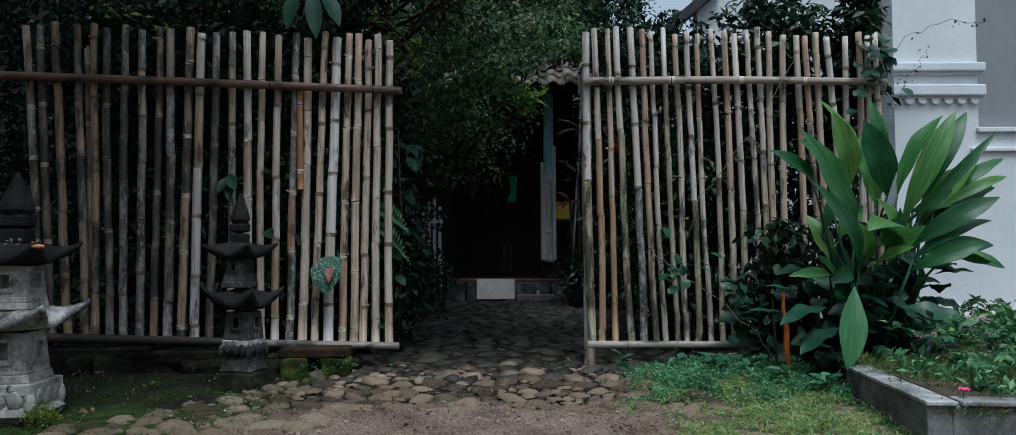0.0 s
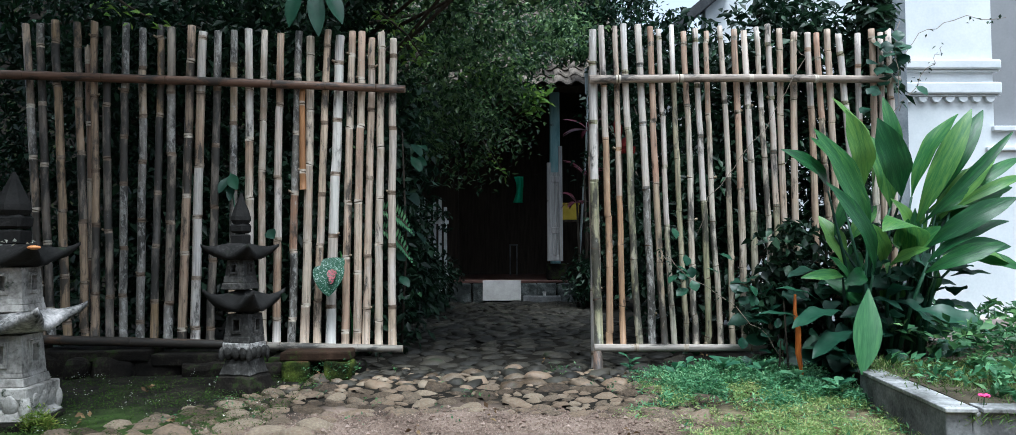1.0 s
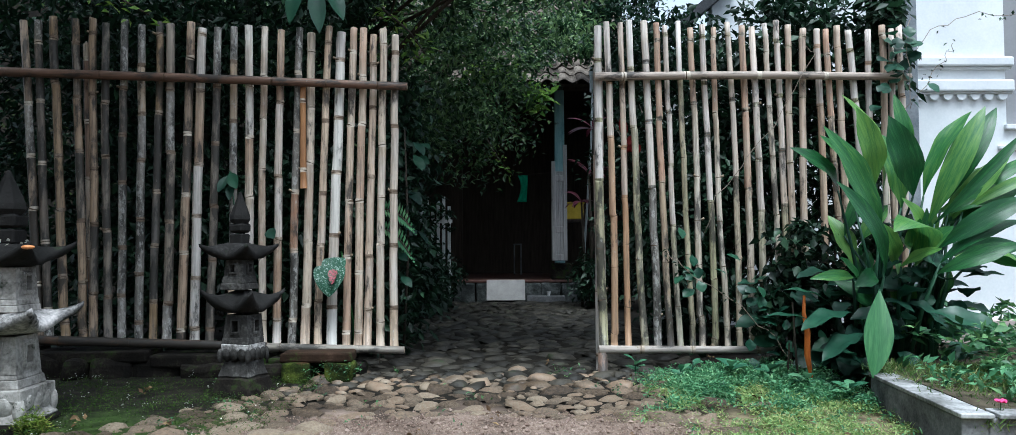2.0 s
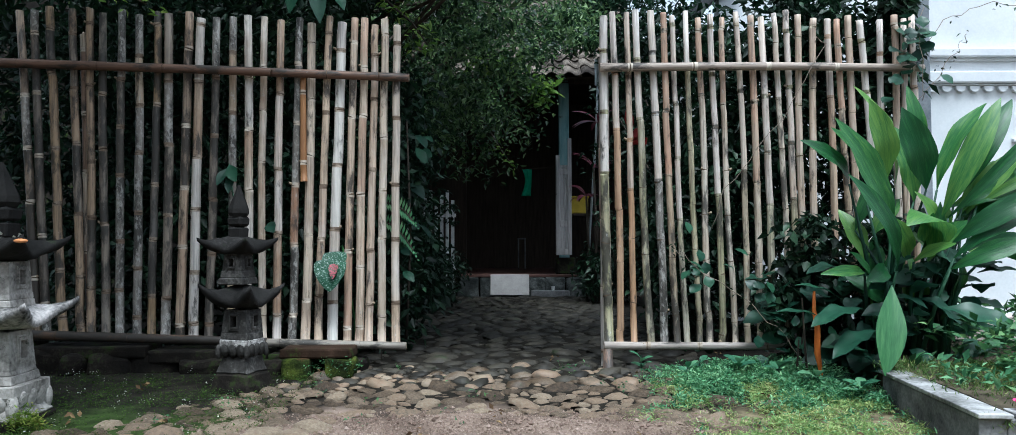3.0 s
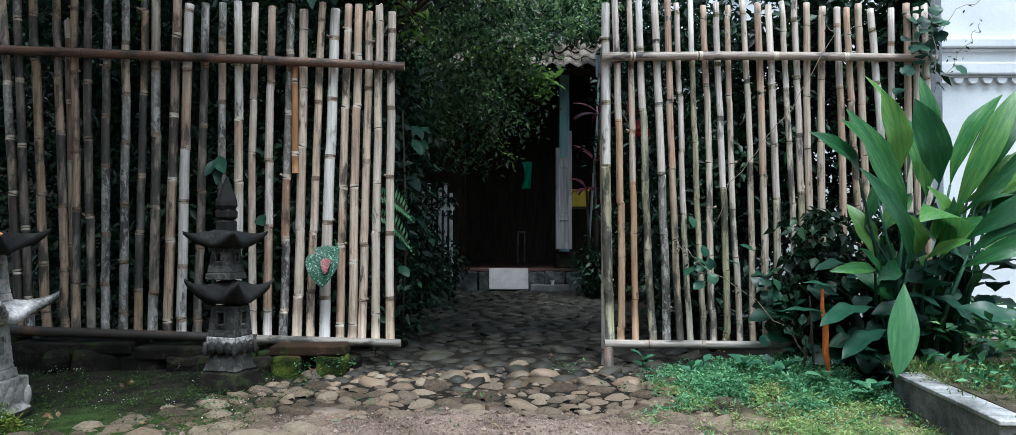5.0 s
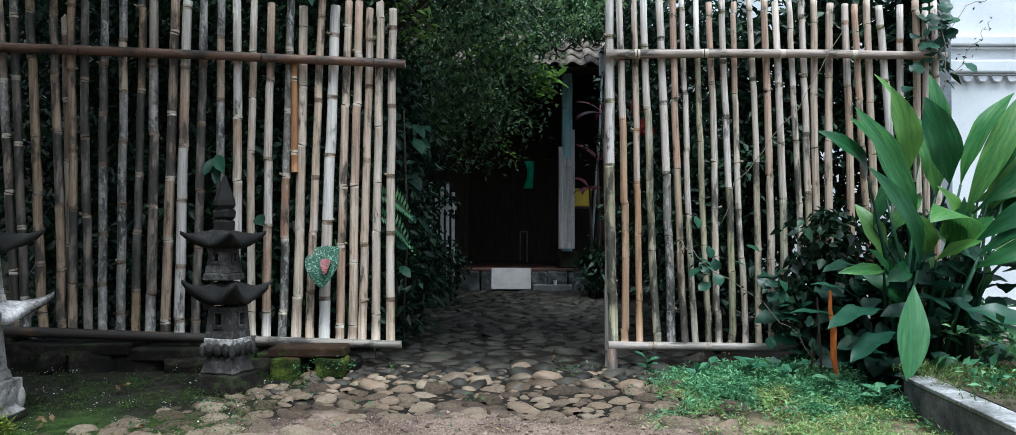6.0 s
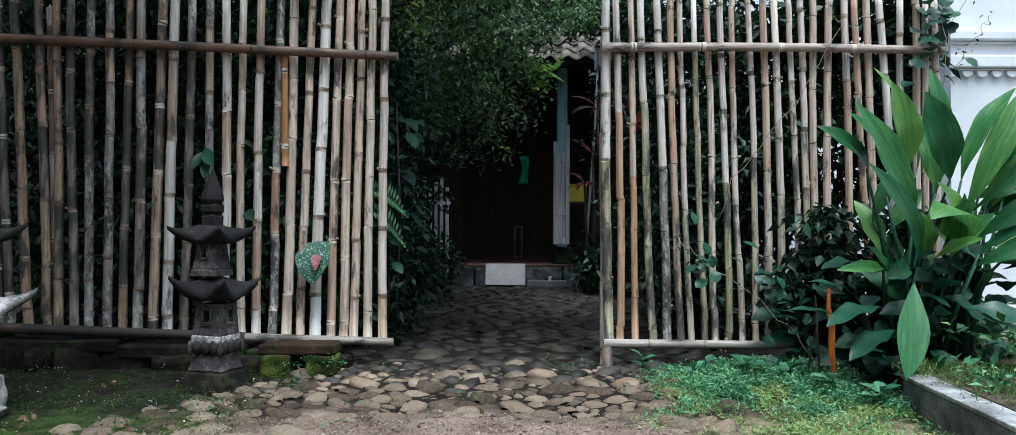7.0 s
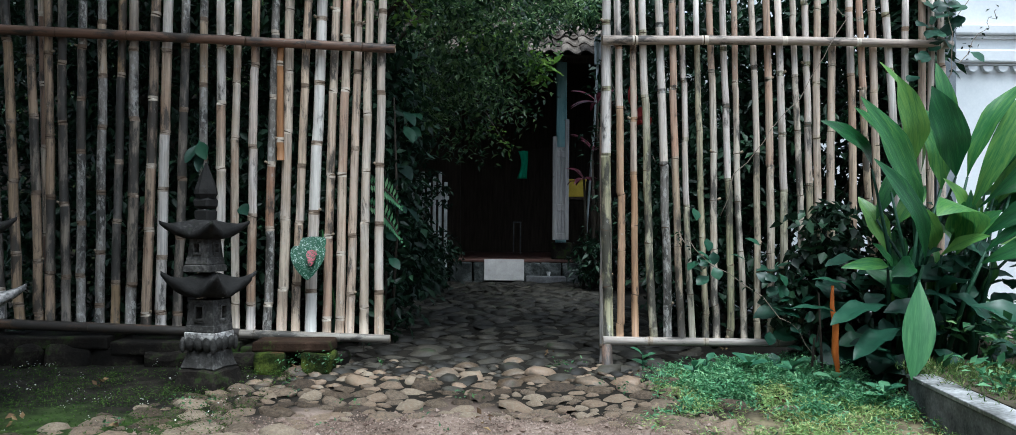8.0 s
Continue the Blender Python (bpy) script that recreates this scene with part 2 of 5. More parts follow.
WHITE_TILE = material("pale square tile", [(0.3, (0.30, 0.285, 0.27)), (0.6, (0.42, 0.405, 0.39)), (0.8, (0.52, 0.50, 0.485))], scale=5, rough=0.6, bump=0.1,
                      spots=(0.20, 0.19, 0.175), spot_scale=5, spot_level=0.62)
YELLOW = material("yellow plastic", [(0.3, (0.50, 0.36, 0.03)), (0.7, (0.66, 0.48, 0.05))], scale=5, rough=0.5, bump=0.05)
GREEN_CLOTH = material("green cloth", [(0.3, (0.02, 0.24, 0.13)), (0.7, (0.04, 0.36, 0.20))], scale=9, rough=0.9, bump=0.2)
WHITE_PAINT = material("chipped white paint", [(0.3, (0.42, 0.42, 0.42)), (0.7, (0.74, 0.74, 0.73))], scale=6, rough=0.6, bump=0.1)
PIPE = material("grey plastic pipe", [(0.3, (0.34, 0.37, 0.38)), (0.7, (0.50, 0.53, 0.54))], scale=5, rough=0.45, bump=0.05)
ORANGE = material("orange stalk", [(0.3, (0.50, 0.11, 0.015)), (0.7, (0.70, 0.20, 0.03))], scale=8, rough=0.6, bump=0.1, stretch=(4, 4, 0.6))
BARK = material("tree bark", [(0.25, (0.02, 0.017, 0.014)), (0.6, (0.07, 0.058, 0.046)), (0.85, (0.14, 0.12, 0.10))], scale=7, rough=0.95, bump=0.8,
                fine=50, stretch=(3, 3, 0.6))
VINE = material("dry vine", [(0.3, (0.10, 0.08, 0.06)), (0.7, (0.26, 0.22, 0.18))], scale=9, rough=0.8)
ROOF_DARK = material("dark roof edge", [(0.3, (0.025, 0.027, 0.03)), (0.7, (0.06, 0.063, 0.068))], scale=6, rough=0.8)
PETAL = material("pink petal", [(0.3, (0.60, 0.03, 0.16)), (0.7, (0.75, 0.08, 0.26))], scale=9, rough=0.6)
OFFERING = material("orange fruit peel", [(0.3, (0.55, 0.20, 0.06)), (0.7, (0.68, 0.30, 0.12))], scale=9, rough=0.6)
PEBBLE = material("gravel", [(0.12, (0.09, 0.060, 0.047)), (0.5, (0.22, 0.160, 0.128)), (0.9, (0.38, 0.30, 0.25))], scale=3, rough=0.9, bump=0.2,
                  random_tint=0.5, island=True)

LEAF_BIG = leaf_material("broad green leaf", [(0.2, (0.014, 0.072, 0.024)), (0.5, (0.038, 0.15, 0.040)), (0.8, (0.13, 0.27, 0.055))], rough=0.36,
                         glow=0.30, random_tint=0.6, island=False, stretch=(9, 0.8, 1), bump=0.25)
LEAF_HANGING = leaf_material("hanging leaf, sky-lit tone", [(0.25, (0.022, 0.095, 0.034)), (0.5, (0.045, 0.15, 0.052)), (0.75, (0.085, 0.22, 0.075))], rough=0.4, glow=0.25, random_tint=0.0, stretch=(9, 0.8, 1), bump=0.2)
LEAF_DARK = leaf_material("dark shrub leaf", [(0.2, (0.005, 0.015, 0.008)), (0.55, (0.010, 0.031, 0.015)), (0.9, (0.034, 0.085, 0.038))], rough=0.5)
LEAF_TREE = leaf_material("tree leaf", [(0.2, (0.012, 0.032, 0.015)), (0.5, (0.040, 0.090, 0.036)), (0.82, (0.19, 0.29, 0.115))], rough=0.28, glow=0.42, random_tint=0.7)
LEAF_LIGHT = leaf_material("young green leaf", [(0.2, (0.10, 0.21, 0.04)), (0.5, (0.19, 0.34, 0.06)), (0.85, (0.33, 0.46, 0.11))], rough=0.4, glow=0.4)
LEAF_BLUE = leaf_material("ground cover leaf", [(0.2, (0.03, 0.11, 0.05)), (0.5, (0.10, 0.28, 0.125)), (0.85, (0.27, 0.47, 0.23))], rough=0.5, glow=0.3)
GRASS = leaf_material("short grass", [(0.2, (0.13, 0.26, 0.08)), (0.5, (0.27, 0.40, 0.13)), (0.75, (0.42, 0.44, 0.18)), (0.92, (0.48, 0.34, 0.20))], rough=0.6, glow=0.3)
LANTERN_TUFT = leaf_material("bright moss", [(0.2, (0.06, 0.12, 0.015)), (0.5, (0.14, 0.22, 0.03)), (0.85, (0.30, 0.30, 0.08))], rough=0.7, glow=0.3)
BED_GRASS = leaf_material("rough green grass", [(0.2, (0.05, 0.11, 0.025)), (0.5, (0.10, 0.19, 0.045)), (0.85, (0.26, 0.28, 0.10))], rough=0.6, glow=0.3)
LEAF_WEED = leaf_material("mid green weed leaf", [(0.2, (0.018, 0.062, 0.024)), (0.5, (0.045, 0.135, 0.05)), (0.85, (0.14, 0.27, 0.09))], rough=0.45)
LEAF_RED = leaf_material("red cordyline leaf", [(0.2, (0.05, 0.010, 0.02)), (0.5, (0.12, 0.022, 0.04)), (0.85, (0.26, 0.10, 0.11))], rough=0.4)
LEAF_DEEP = leaf_material("deep green leaf", [(0.2, (0.006, 0.03, 0.018)), (0.5, (0.014, 0.06, 0.034)), (0.85, (0.03, 0.10, 0.05))], rough=0.5, random_tint=0.6, island=False)
MOSS = leaf_material("moss tuft", [(0.2, (0.018, 0.04, 0.008)), (0.5, (0.038, 0.078, 0.014)), (0.85, (0.085, 0.14, 0.028))], rough=0.8, glow=0.2)
SPOTTED_RED = material("red-veined caladium leaf", [(0.3, (0.22, 0.02, 0.04)), (0.6, (0.38, 0.09, 0.12))], scale=30, rough=0.5, bump=0.1, spots=(0.015, 0.07, 0.035), spot_scale=70, spot_level=0.47)


def ground_material():
    """Earth: brown gravel in the middle of the drive, moss on the left, soil and sparse turf on the right, dark earth
    within.
    """
    m = material("earth", [(0.25, (0.07, 0.05, 0.038)), (0.5, (0.17, 0.125, 0.098)), (0.8, (0.31, 0.24, 0.195))], scale=3, rough=0.95, bump=0.6, fine=90)
    nt = m.node_tree
    n, l = nt.nodes, nt.links
    b = n["Principled BSDF"]
    col = b.inputs["Base Color"].links[0].from_socket
    tc = n.new("ShaderNodeTexCoord")
    sp = n.new("ShaderNodeSeparateXYZ")
    l.new(tc.outputs["Object"], sp.inputs[0])
    nz = n.new("ShaderNodeTexNoise")
    nz.inputs["Scale"].default_value, nz.inputs["Detail"].default_value = 2.5, 6
    l.new(tc.outputs["Object"], nz.inputs["Vector"])

    speck = n.new("ShaderNodeTexNoise")
    speck.inputs["Scale"].default_value, speck.inputs["Detail"].default_value = 14, 8
    l.new(tc.outputs["Object"], speck.inputs["Vector"])

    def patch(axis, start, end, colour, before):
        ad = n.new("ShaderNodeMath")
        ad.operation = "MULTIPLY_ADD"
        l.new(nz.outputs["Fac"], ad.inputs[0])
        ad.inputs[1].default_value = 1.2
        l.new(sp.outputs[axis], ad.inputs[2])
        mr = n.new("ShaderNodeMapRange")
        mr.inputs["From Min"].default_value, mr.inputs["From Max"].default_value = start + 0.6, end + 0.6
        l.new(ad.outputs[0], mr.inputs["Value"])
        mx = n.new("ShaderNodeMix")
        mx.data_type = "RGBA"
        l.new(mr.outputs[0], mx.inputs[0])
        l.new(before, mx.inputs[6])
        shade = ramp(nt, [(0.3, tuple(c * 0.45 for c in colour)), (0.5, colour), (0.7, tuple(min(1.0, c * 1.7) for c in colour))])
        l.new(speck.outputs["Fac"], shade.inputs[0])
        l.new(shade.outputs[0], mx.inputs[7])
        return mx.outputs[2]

    bare = col
    col = patch(0, 0.6, 1.0, (0.15, 0.125, 0.075), col)
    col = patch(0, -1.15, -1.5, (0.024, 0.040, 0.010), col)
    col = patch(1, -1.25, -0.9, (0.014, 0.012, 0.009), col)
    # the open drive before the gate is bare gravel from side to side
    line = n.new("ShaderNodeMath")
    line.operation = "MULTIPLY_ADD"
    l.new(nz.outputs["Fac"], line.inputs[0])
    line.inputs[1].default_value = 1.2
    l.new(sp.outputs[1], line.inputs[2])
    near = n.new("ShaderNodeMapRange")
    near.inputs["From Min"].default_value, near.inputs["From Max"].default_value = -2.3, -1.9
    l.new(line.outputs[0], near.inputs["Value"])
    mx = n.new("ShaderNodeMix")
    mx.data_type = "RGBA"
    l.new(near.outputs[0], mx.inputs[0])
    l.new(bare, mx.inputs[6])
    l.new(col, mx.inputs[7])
    l.new(mx.outputs[2], b.inputs["Base Color"])
    return m


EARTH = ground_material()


# ---- builders ----
def mesh_from(name, verts, faces, mats, slots=None, smooth=False):
    me = bpy.data.meshes.new(name)
    me.from_pydata([tuple(v) for v in verts], [], faces)
    for m in (mats if isinstance(mats, (list, tuple)) else [mats]):
        me.materials.append(m)
    if slots is not None:
        me.polygons.foreach_set("material_index", slots)
    if smooth:
        me.polygons.foreach_set("use_smooth", [True] * len(me.polygons))
    me.update()
    return me


def piece(name, me, parent=None, m=None, label="", kind=""):
    ob = new(name, me)
    if parent is not None:
        ob.parent = parent
    if m is not None:
        ob.matrix_basis = m
    return tagged(ob, label, kind=kind)


def part(name, bm, mat, parent, label="", m=None, smooth=False):
    me = bpy.data.meshes.new(name)
    bm.to_mesh(me)
    bm.free()
    me.materials.append(mat)
    if smooth:
        me.polygons.foreach_set("use_smooth", [True] * len(me.polygons))
    return piece(name, me, parent, m, label)


def thing(name, label, category, x=0, y=0, z=0, rz=0, group="", kind=""):
    ob = new(name)
    ob.empty_display_size = 0.1
    ob.matrix_basis = pose(x, y, z, 0, 0, rz)
    return tagged(ob, label, category, group, kind)


def box(x0, x1, y0, y1, z0, z1, bevel=0.0, bm=None):
    own = bm if bm is not None else bmesh.new()
    r = bmesh.ops.create_cube(own, size=1.0, matrix=Matrix.Translation(((x0 + x1) / 2, (y0 + y1) / 2, (z0 + z1) / 2))
                              @ Matrix.Diagonal((x1 - x0, y1 - y0, z1 - z0, 1)))
    if bevel:
        edges = list({e for v in r["verts"] for e in v.link_edges})
        bmesh.ops.bevel(own, geom=edges, offset=bevel, segments=2, affect="EDGES", profile=0.5)
    return own


def roughen(bm, amount, scale, cuts=0, seed=0):
    if cuts:
        bmesh.ops.subdivide_edges(bm, edges=bm.edges[:], cuts=cuts, use_grid_fill=True)
    for v in bm.verts:
        d = noise.noise_vector(v.co * scale + Vector((seed * 7.1, seed * 3.3, 0)))
        v.co += d * amount
    return bm


def tube(points, radii, sides=8, cap=True):
    """Vertices and faces of a tapering tube along points."""
    pts = [Vector(p) for p in points]
    verts, faces = [], []
    for i, p in enumerate(pts):
        d = (pts[min(i + 1, len(pts) - 1)] - pts[max(i - 1, 0)]).normalized()
        a = d.cross(Vector((0.31, 0.95, 0.05))).normalized()
        b = d.cross(a)
        for k in range(sides):
            w = 2 * math.pi * k / sides
            verts.append(p + (a * math.cos(w) + b * math.sin(w)) * radii[i])
    for i in range(len(pts) - 1):
        for k in range(sides):
            k2 = (k + 1) % sides
            faces.append((i * sides + k, i * sides + k2, (i + 1) * sides + k2, (i + 1) * sides + k))
    if cap:
        faces.append(tuple(range(sides - 1, -1, -1)))
        faces.append(tuple(range((len(pts) - 1) * sides, len(pts) * sides)))
    return verts, faces


def ground_z(x, y):
    return 0.03 * max(min(y, 0.0), -6.0)


# ---- bamboo ----
def cane_mesh(path, r, mats, rng, sides=10, tone=None):
    """A bamboo cane along path (a function of 0..1), with slight nodes, kinks, branch stubs and hollow cut ends.
    mats: the cane, its nodes and, if given, a second colour, which tone(u) picks for whole lengths between nodes."""
    length = (path(1.0) - path(0.0)).length
    at, s = [], rng.uniform(0.05, 0.3)
    while s < length - 0.04:
        at.append(s)
        s += rng.uniform(0.28, 0.52)
    prof = [(0.0, 1.0, 0)]
    for s in at:
        prof += [(s - 0.05, 0.985, 0), (s - 0.013, 0.995, 1), (s - 0.003, 1.03, 2), (s + 0.001, 0.99, 1), (s + 0.007, 1.02, 1), (s + 0.016, 1.0, 0), (s + 0.10, 0.985, 0)]
    prof.append((length, 0.95, 0))
    prof = sorted(q for q in prof if 0 <= q[0] <= length)
    second = [len(mats) > 2 and tone(((a + b) / 2) / length) for a, b in zip([0.0] + at, at + [length])]
    pts, radii, off = [], [], Vector((0, 0, 0))
    for s, k, _ in prof:
        off = off * 0.95 + Vector((rng.gauss(0, 0.0016), rng.gauss(0, 0.0008), 0))
        pts.append(path(s / length) + off)
        radii.append(r * k * (1 - 0.12 * s / length))
    verts, faces = tube(pts, radii, sides, cap=False)
    slots = []
    for a, b in zip(prof, prof[1:]):
        mid = (a[0] + b[0]) / 2
        band = second[sum(1 for q in at if q < mid)]
        slots += [3 if a[2] == 2 else 1 if a[2] == 1 else 4 if band else 0] * sides
    for s in at:
        if rng.random() < 0.14 and r > 0.015:
            side = Vector((rng.choice((-1, 1)), -0.35, 0.5)).normalized()
            p = path(s / length) + side * r * 0.6
            tv, tf = tube([p, p + side * (r * 0.6 + 0.008)], [0.009, 0.007], 6)
            b = len(verts)
            verts += tv
            faces += [tuple(i + b for i in f) for f in tf]
            slots += [2] * len(tf)
    for ring, d in ((0, -1), (len(prof) - 1, 1)):
        axis = (pts[min(ring + 1, len(pts) - 1)] - pts[max(ring - 1, 0)]).normalized()
        base = len(verts)
        inner = [pts[ring] + (verts[ring * sides + k] - pts[ring]) * 0.7 for k in range(sides)]
        deep = [v - axis * d * 0.03 for v in inner]
        verts += inner + deep
        for k in range(sides):
            k2 = (k + 1) % sides
            faces.append((ring * sides + k, ring * sides + k2, base + k2, base + k))
            faces.append((base + k, base + k2, base + sides + k2, base + sides + k))
            slots += [2, 2]
        faces.append(tuple(base + sides + k for k in range(sides)))
        slots.append(2)
    return mesh_from("cane", verts, faces, [mats[0], mats[1], CUT_END, NODE_LINE, mats[-1]], slots, smooth=True)


def straight(a, b, bow=0.0, side=Vector((1, 0, 0))):
    a, b = Vector(a), Vector(b)
    return lambda u: a.lerp(b, u) + side * bow * math.sin(math.pi * u)


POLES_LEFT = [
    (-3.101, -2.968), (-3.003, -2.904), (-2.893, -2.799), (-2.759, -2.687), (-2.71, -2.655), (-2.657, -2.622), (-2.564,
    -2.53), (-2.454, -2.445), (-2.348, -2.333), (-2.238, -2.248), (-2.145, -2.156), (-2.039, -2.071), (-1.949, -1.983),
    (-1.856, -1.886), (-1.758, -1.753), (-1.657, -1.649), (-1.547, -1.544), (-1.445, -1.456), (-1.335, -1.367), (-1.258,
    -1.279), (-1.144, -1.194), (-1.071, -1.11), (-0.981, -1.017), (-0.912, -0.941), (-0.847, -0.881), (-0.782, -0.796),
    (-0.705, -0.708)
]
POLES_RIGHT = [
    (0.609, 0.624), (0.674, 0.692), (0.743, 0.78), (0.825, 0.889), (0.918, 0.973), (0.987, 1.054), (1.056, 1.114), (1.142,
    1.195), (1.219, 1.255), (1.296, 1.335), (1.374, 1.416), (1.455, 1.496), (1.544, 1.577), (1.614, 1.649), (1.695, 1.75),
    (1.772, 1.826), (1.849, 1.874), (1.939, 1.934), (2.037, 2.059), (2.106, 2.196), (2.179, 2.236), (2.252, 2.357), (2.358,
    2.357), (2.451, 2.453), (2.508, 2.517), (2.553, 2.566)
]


CANE_KINDS = {"D": (BAMBOO_UMBER, BAMBOO_BLACK), "K": (BAMBOO_BLACK, BAMBOO_SPECK), "B": (BAMBOO_BUFF, BAMBOO_MID), "R": (BAMBOO_RED, BAMBOO_BUFF), "S": (BAMBOO_SPECK, BAMBOO_OLD),
              "M": (BAMBOO_MID, BAMBOO_BUFF), "P": (BAMBOO_PALE, BAMBOO_BUFF), "W": (BAMBOO_WHITE, BAMBOO_PALE)}
RIGHT_KINDS = {"P": (BAMBOO_PALE, BAMBOO_OLIVE), "T": (BAMBOO_MID, BAMBOO_TAN), "L": (BAMBOO_PALE, BAMBOO_SPECK), "O": (BAMBOO_MID, BAMBOO_OLIVE), "M": (BAMBOO_MID, BAMBOO_BUFF)}


def left_panel():
    rng = random.Random(3)
    g = thing("bamboo_fence", "weathered bamboo pole fence panel on a stone footing", "fence", group="bamboo panels at the gateway")
    top = lambda x: 1.808 - 0.0396 * (x + 0.62)
    low = lambda x: 0.135 - 0.032 * (x + 0.66)
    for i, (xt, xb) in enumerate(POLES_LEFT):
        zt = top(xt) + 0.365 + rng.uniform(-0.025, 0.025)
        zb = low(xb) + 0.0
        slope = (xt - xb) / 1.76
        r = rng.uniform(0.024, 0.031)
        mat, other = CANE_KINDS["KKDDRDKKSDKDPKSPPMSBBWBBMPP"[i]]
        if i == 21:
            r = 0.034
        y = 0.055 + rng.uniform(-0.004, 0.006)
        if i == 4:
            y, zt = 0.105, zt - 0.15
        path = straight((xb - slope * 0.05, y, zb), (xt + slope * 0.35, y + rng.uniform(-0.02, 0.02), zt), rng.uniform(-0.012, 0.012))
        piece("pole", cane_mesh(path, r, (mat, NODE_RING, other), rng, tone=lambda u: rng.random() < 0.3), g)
    # a split orange-brown length tied before the others
    piece("split_pole", cane_mesh(straight((-1.285, 0.02, 1.16), (-1.295, 0.03, 1.83)), 0.021, (ORANGE_CANE, NODE_RING), rng), g, label="orange-brown cane")
    piece("top_rail", cane_mesh(straight((-3.3, 0.0, top(-3.3)), (-0.625, 0.0, top(-0.63)), 0.004, Vector((0, 0, 1))), 0.03, (RAIL_RED, RAIL_RED), rng), g,
          label="reddish brown bamboo rail")
    piece("bottom_rail", cane_mesh(straight((-3.3, -0.005, low(-3.3)), (-1.5, -0.005, low(-1.5))), 0.032, (RAIL_OLD, RAIL_OLD), rng), g)
    piece("bottom_rail", cane_mesh(straight((-1.52, 0.0, low(-1.5) - 0.005), (-0.64, 0.0, low(-0.64)), 0.0), 0.028, (RAIL_GREY, RAIL_GREY), rng), g)
    return g


def right_panel():
    rng = random.Random(8)
    g = thing("bamboo_fence", "pale grey bamboo pole fence panel with short end post", "fence", group="bamboo panels at the gateway")
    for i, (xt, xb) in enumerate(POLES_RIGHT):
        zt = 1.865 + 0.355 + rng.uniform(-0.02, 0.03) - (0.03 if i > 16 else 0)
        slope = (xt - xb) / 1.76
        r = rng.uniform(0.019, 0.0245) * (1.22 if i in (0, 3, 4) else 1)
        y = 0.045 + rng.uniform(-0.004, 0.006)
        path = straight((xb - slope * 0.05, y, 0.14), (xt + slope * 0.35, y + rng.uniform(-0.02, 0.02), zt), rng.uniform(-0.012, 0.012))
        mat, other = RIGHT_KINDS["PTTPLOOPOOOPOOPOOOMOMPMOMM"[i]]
        tinted_to = rng.uniform(0.35, 0.75)
        piece("pole", cane_mesh(path, r, (mat, other, other), rng, tone=lambda u: u < tinted_to), g)
    piece("top_rail", cane_mesh(straight((0.575, 0.0, 1.87), (2.60, 0.0, 1.862), 0.01, Vector((0, 0, 1))), 0.028, (RAIL_PALE, NODE_RING), rng), g)
    piece("bottom_rail", cane_mesh(straight((0.59, 0.0, 0.132), (1.72, 0.0, 0.125)), 0.026, (RAIL_PALE, NODE_RING), rng), g)
    piece("bottom_rail", cane_mesh(straight((1.70, 0.02, 0.125), (2.62, 0.02, 0.125)), 0.026, (RAIL_OLD, NODE_RING), rng), g)
    piece("end_post", cane_mesh(straight((0.615, 0.08, -0.03), (0.595, 0.09, 1.95)), 0.036, (BAMBOO_OLD, NODE_RING), rng), g, label="thick grey gate post")
    piece("foot_post", cane_mesh(straight((0.612, 0.0, -0.04), (0.612, 0.0, 0.115)), 0.034, (BAMBOO_RED, BAMBOO_RED), rng), g, label="short brown post stub")
    return g


# ---- stone lantern ----
def frustum(h0, h1, z0, z1, bevel=0.004, bm=None):
    bm = bm or bmesh.new()
    r = bmesh.ops.create_cube(bm, size=2.0)
    for v in r["verts"]:
        h = h1 if v.co.z > 0 else h0
        v.co = Vector((h * (1 if v.co.x > 0 else -1), h * (1 if v.co.y > 0 else -1), z1 if v.co.z > 0 else z0))
    if bevel:
        bmesh.ops.bevel(bm, geom=list({e for v in r["verts"] for e in v.link_edges}), offset=bevel, segments=1, affect="EDGES")
    return bm


def lantern_roof(half, z, rise, lift, thick, n=20):
    """A square roof with hollow sides, horned upturned corners and a thick edge."""
    verts, faces = [], []
    for layer in (0, 1):
        for j in range(n + 1):
            for i in range(n + 1):
                u, v = 2 * i / n - 1, 2 * j / n - 1
                r, m = max(abs(u), abs(v)), min(abs(u), abs(v))
                out = 1 - 0.30 * r * (1 - (m / max(r, 1e-6)) ** 2)
                horn = lift * (m * r) ** 1.7
                if layer == 0:
                    h = z + horn + thick * (1 - 0.45 * (m * r) ** 2) + rise * (1 - r) ** 0.9
                else:
                    h = z + horn * 0.95 - 0.3 * thick * (1 - r)
                verts.append((u * half * out, v * half * out, h))
    m = (n + 1) ** 2
    for j in range(n):
        for i in range(n):
            a = j * (n + 1) + i
            faces.append((a, a + 1, a + n + 2, a + n + 1))
            faces.append((m + a, m + a + n + 1, m + a + n + 2, m + a + 1))
    rim = [i for i in range(n)] + [n + j * (n + 1) for j in range(n)] + [(n + 1) * (n + 1) - 1 - i for i in range(n)] + [(n + 1) * (n - j) for j in range(n)]
    for k, a in enumerate(rim):
        b = rim[(k + 1) % len(rim)]
        faces.append((b, a, m + a, m + b))
    bm = bmesh.new()
    me = mesh_from("roof", verts, faces, STONE_ROOF)
    bm.from_mesh(me)
    bpy.data.meshes.remove(me)
    roughen(bm, 0.007, 11)
    weathered(bm, 0.004)
    bmesh.ops.recalc_face_normals(bm, faces=bm.faces[:])
    return bm


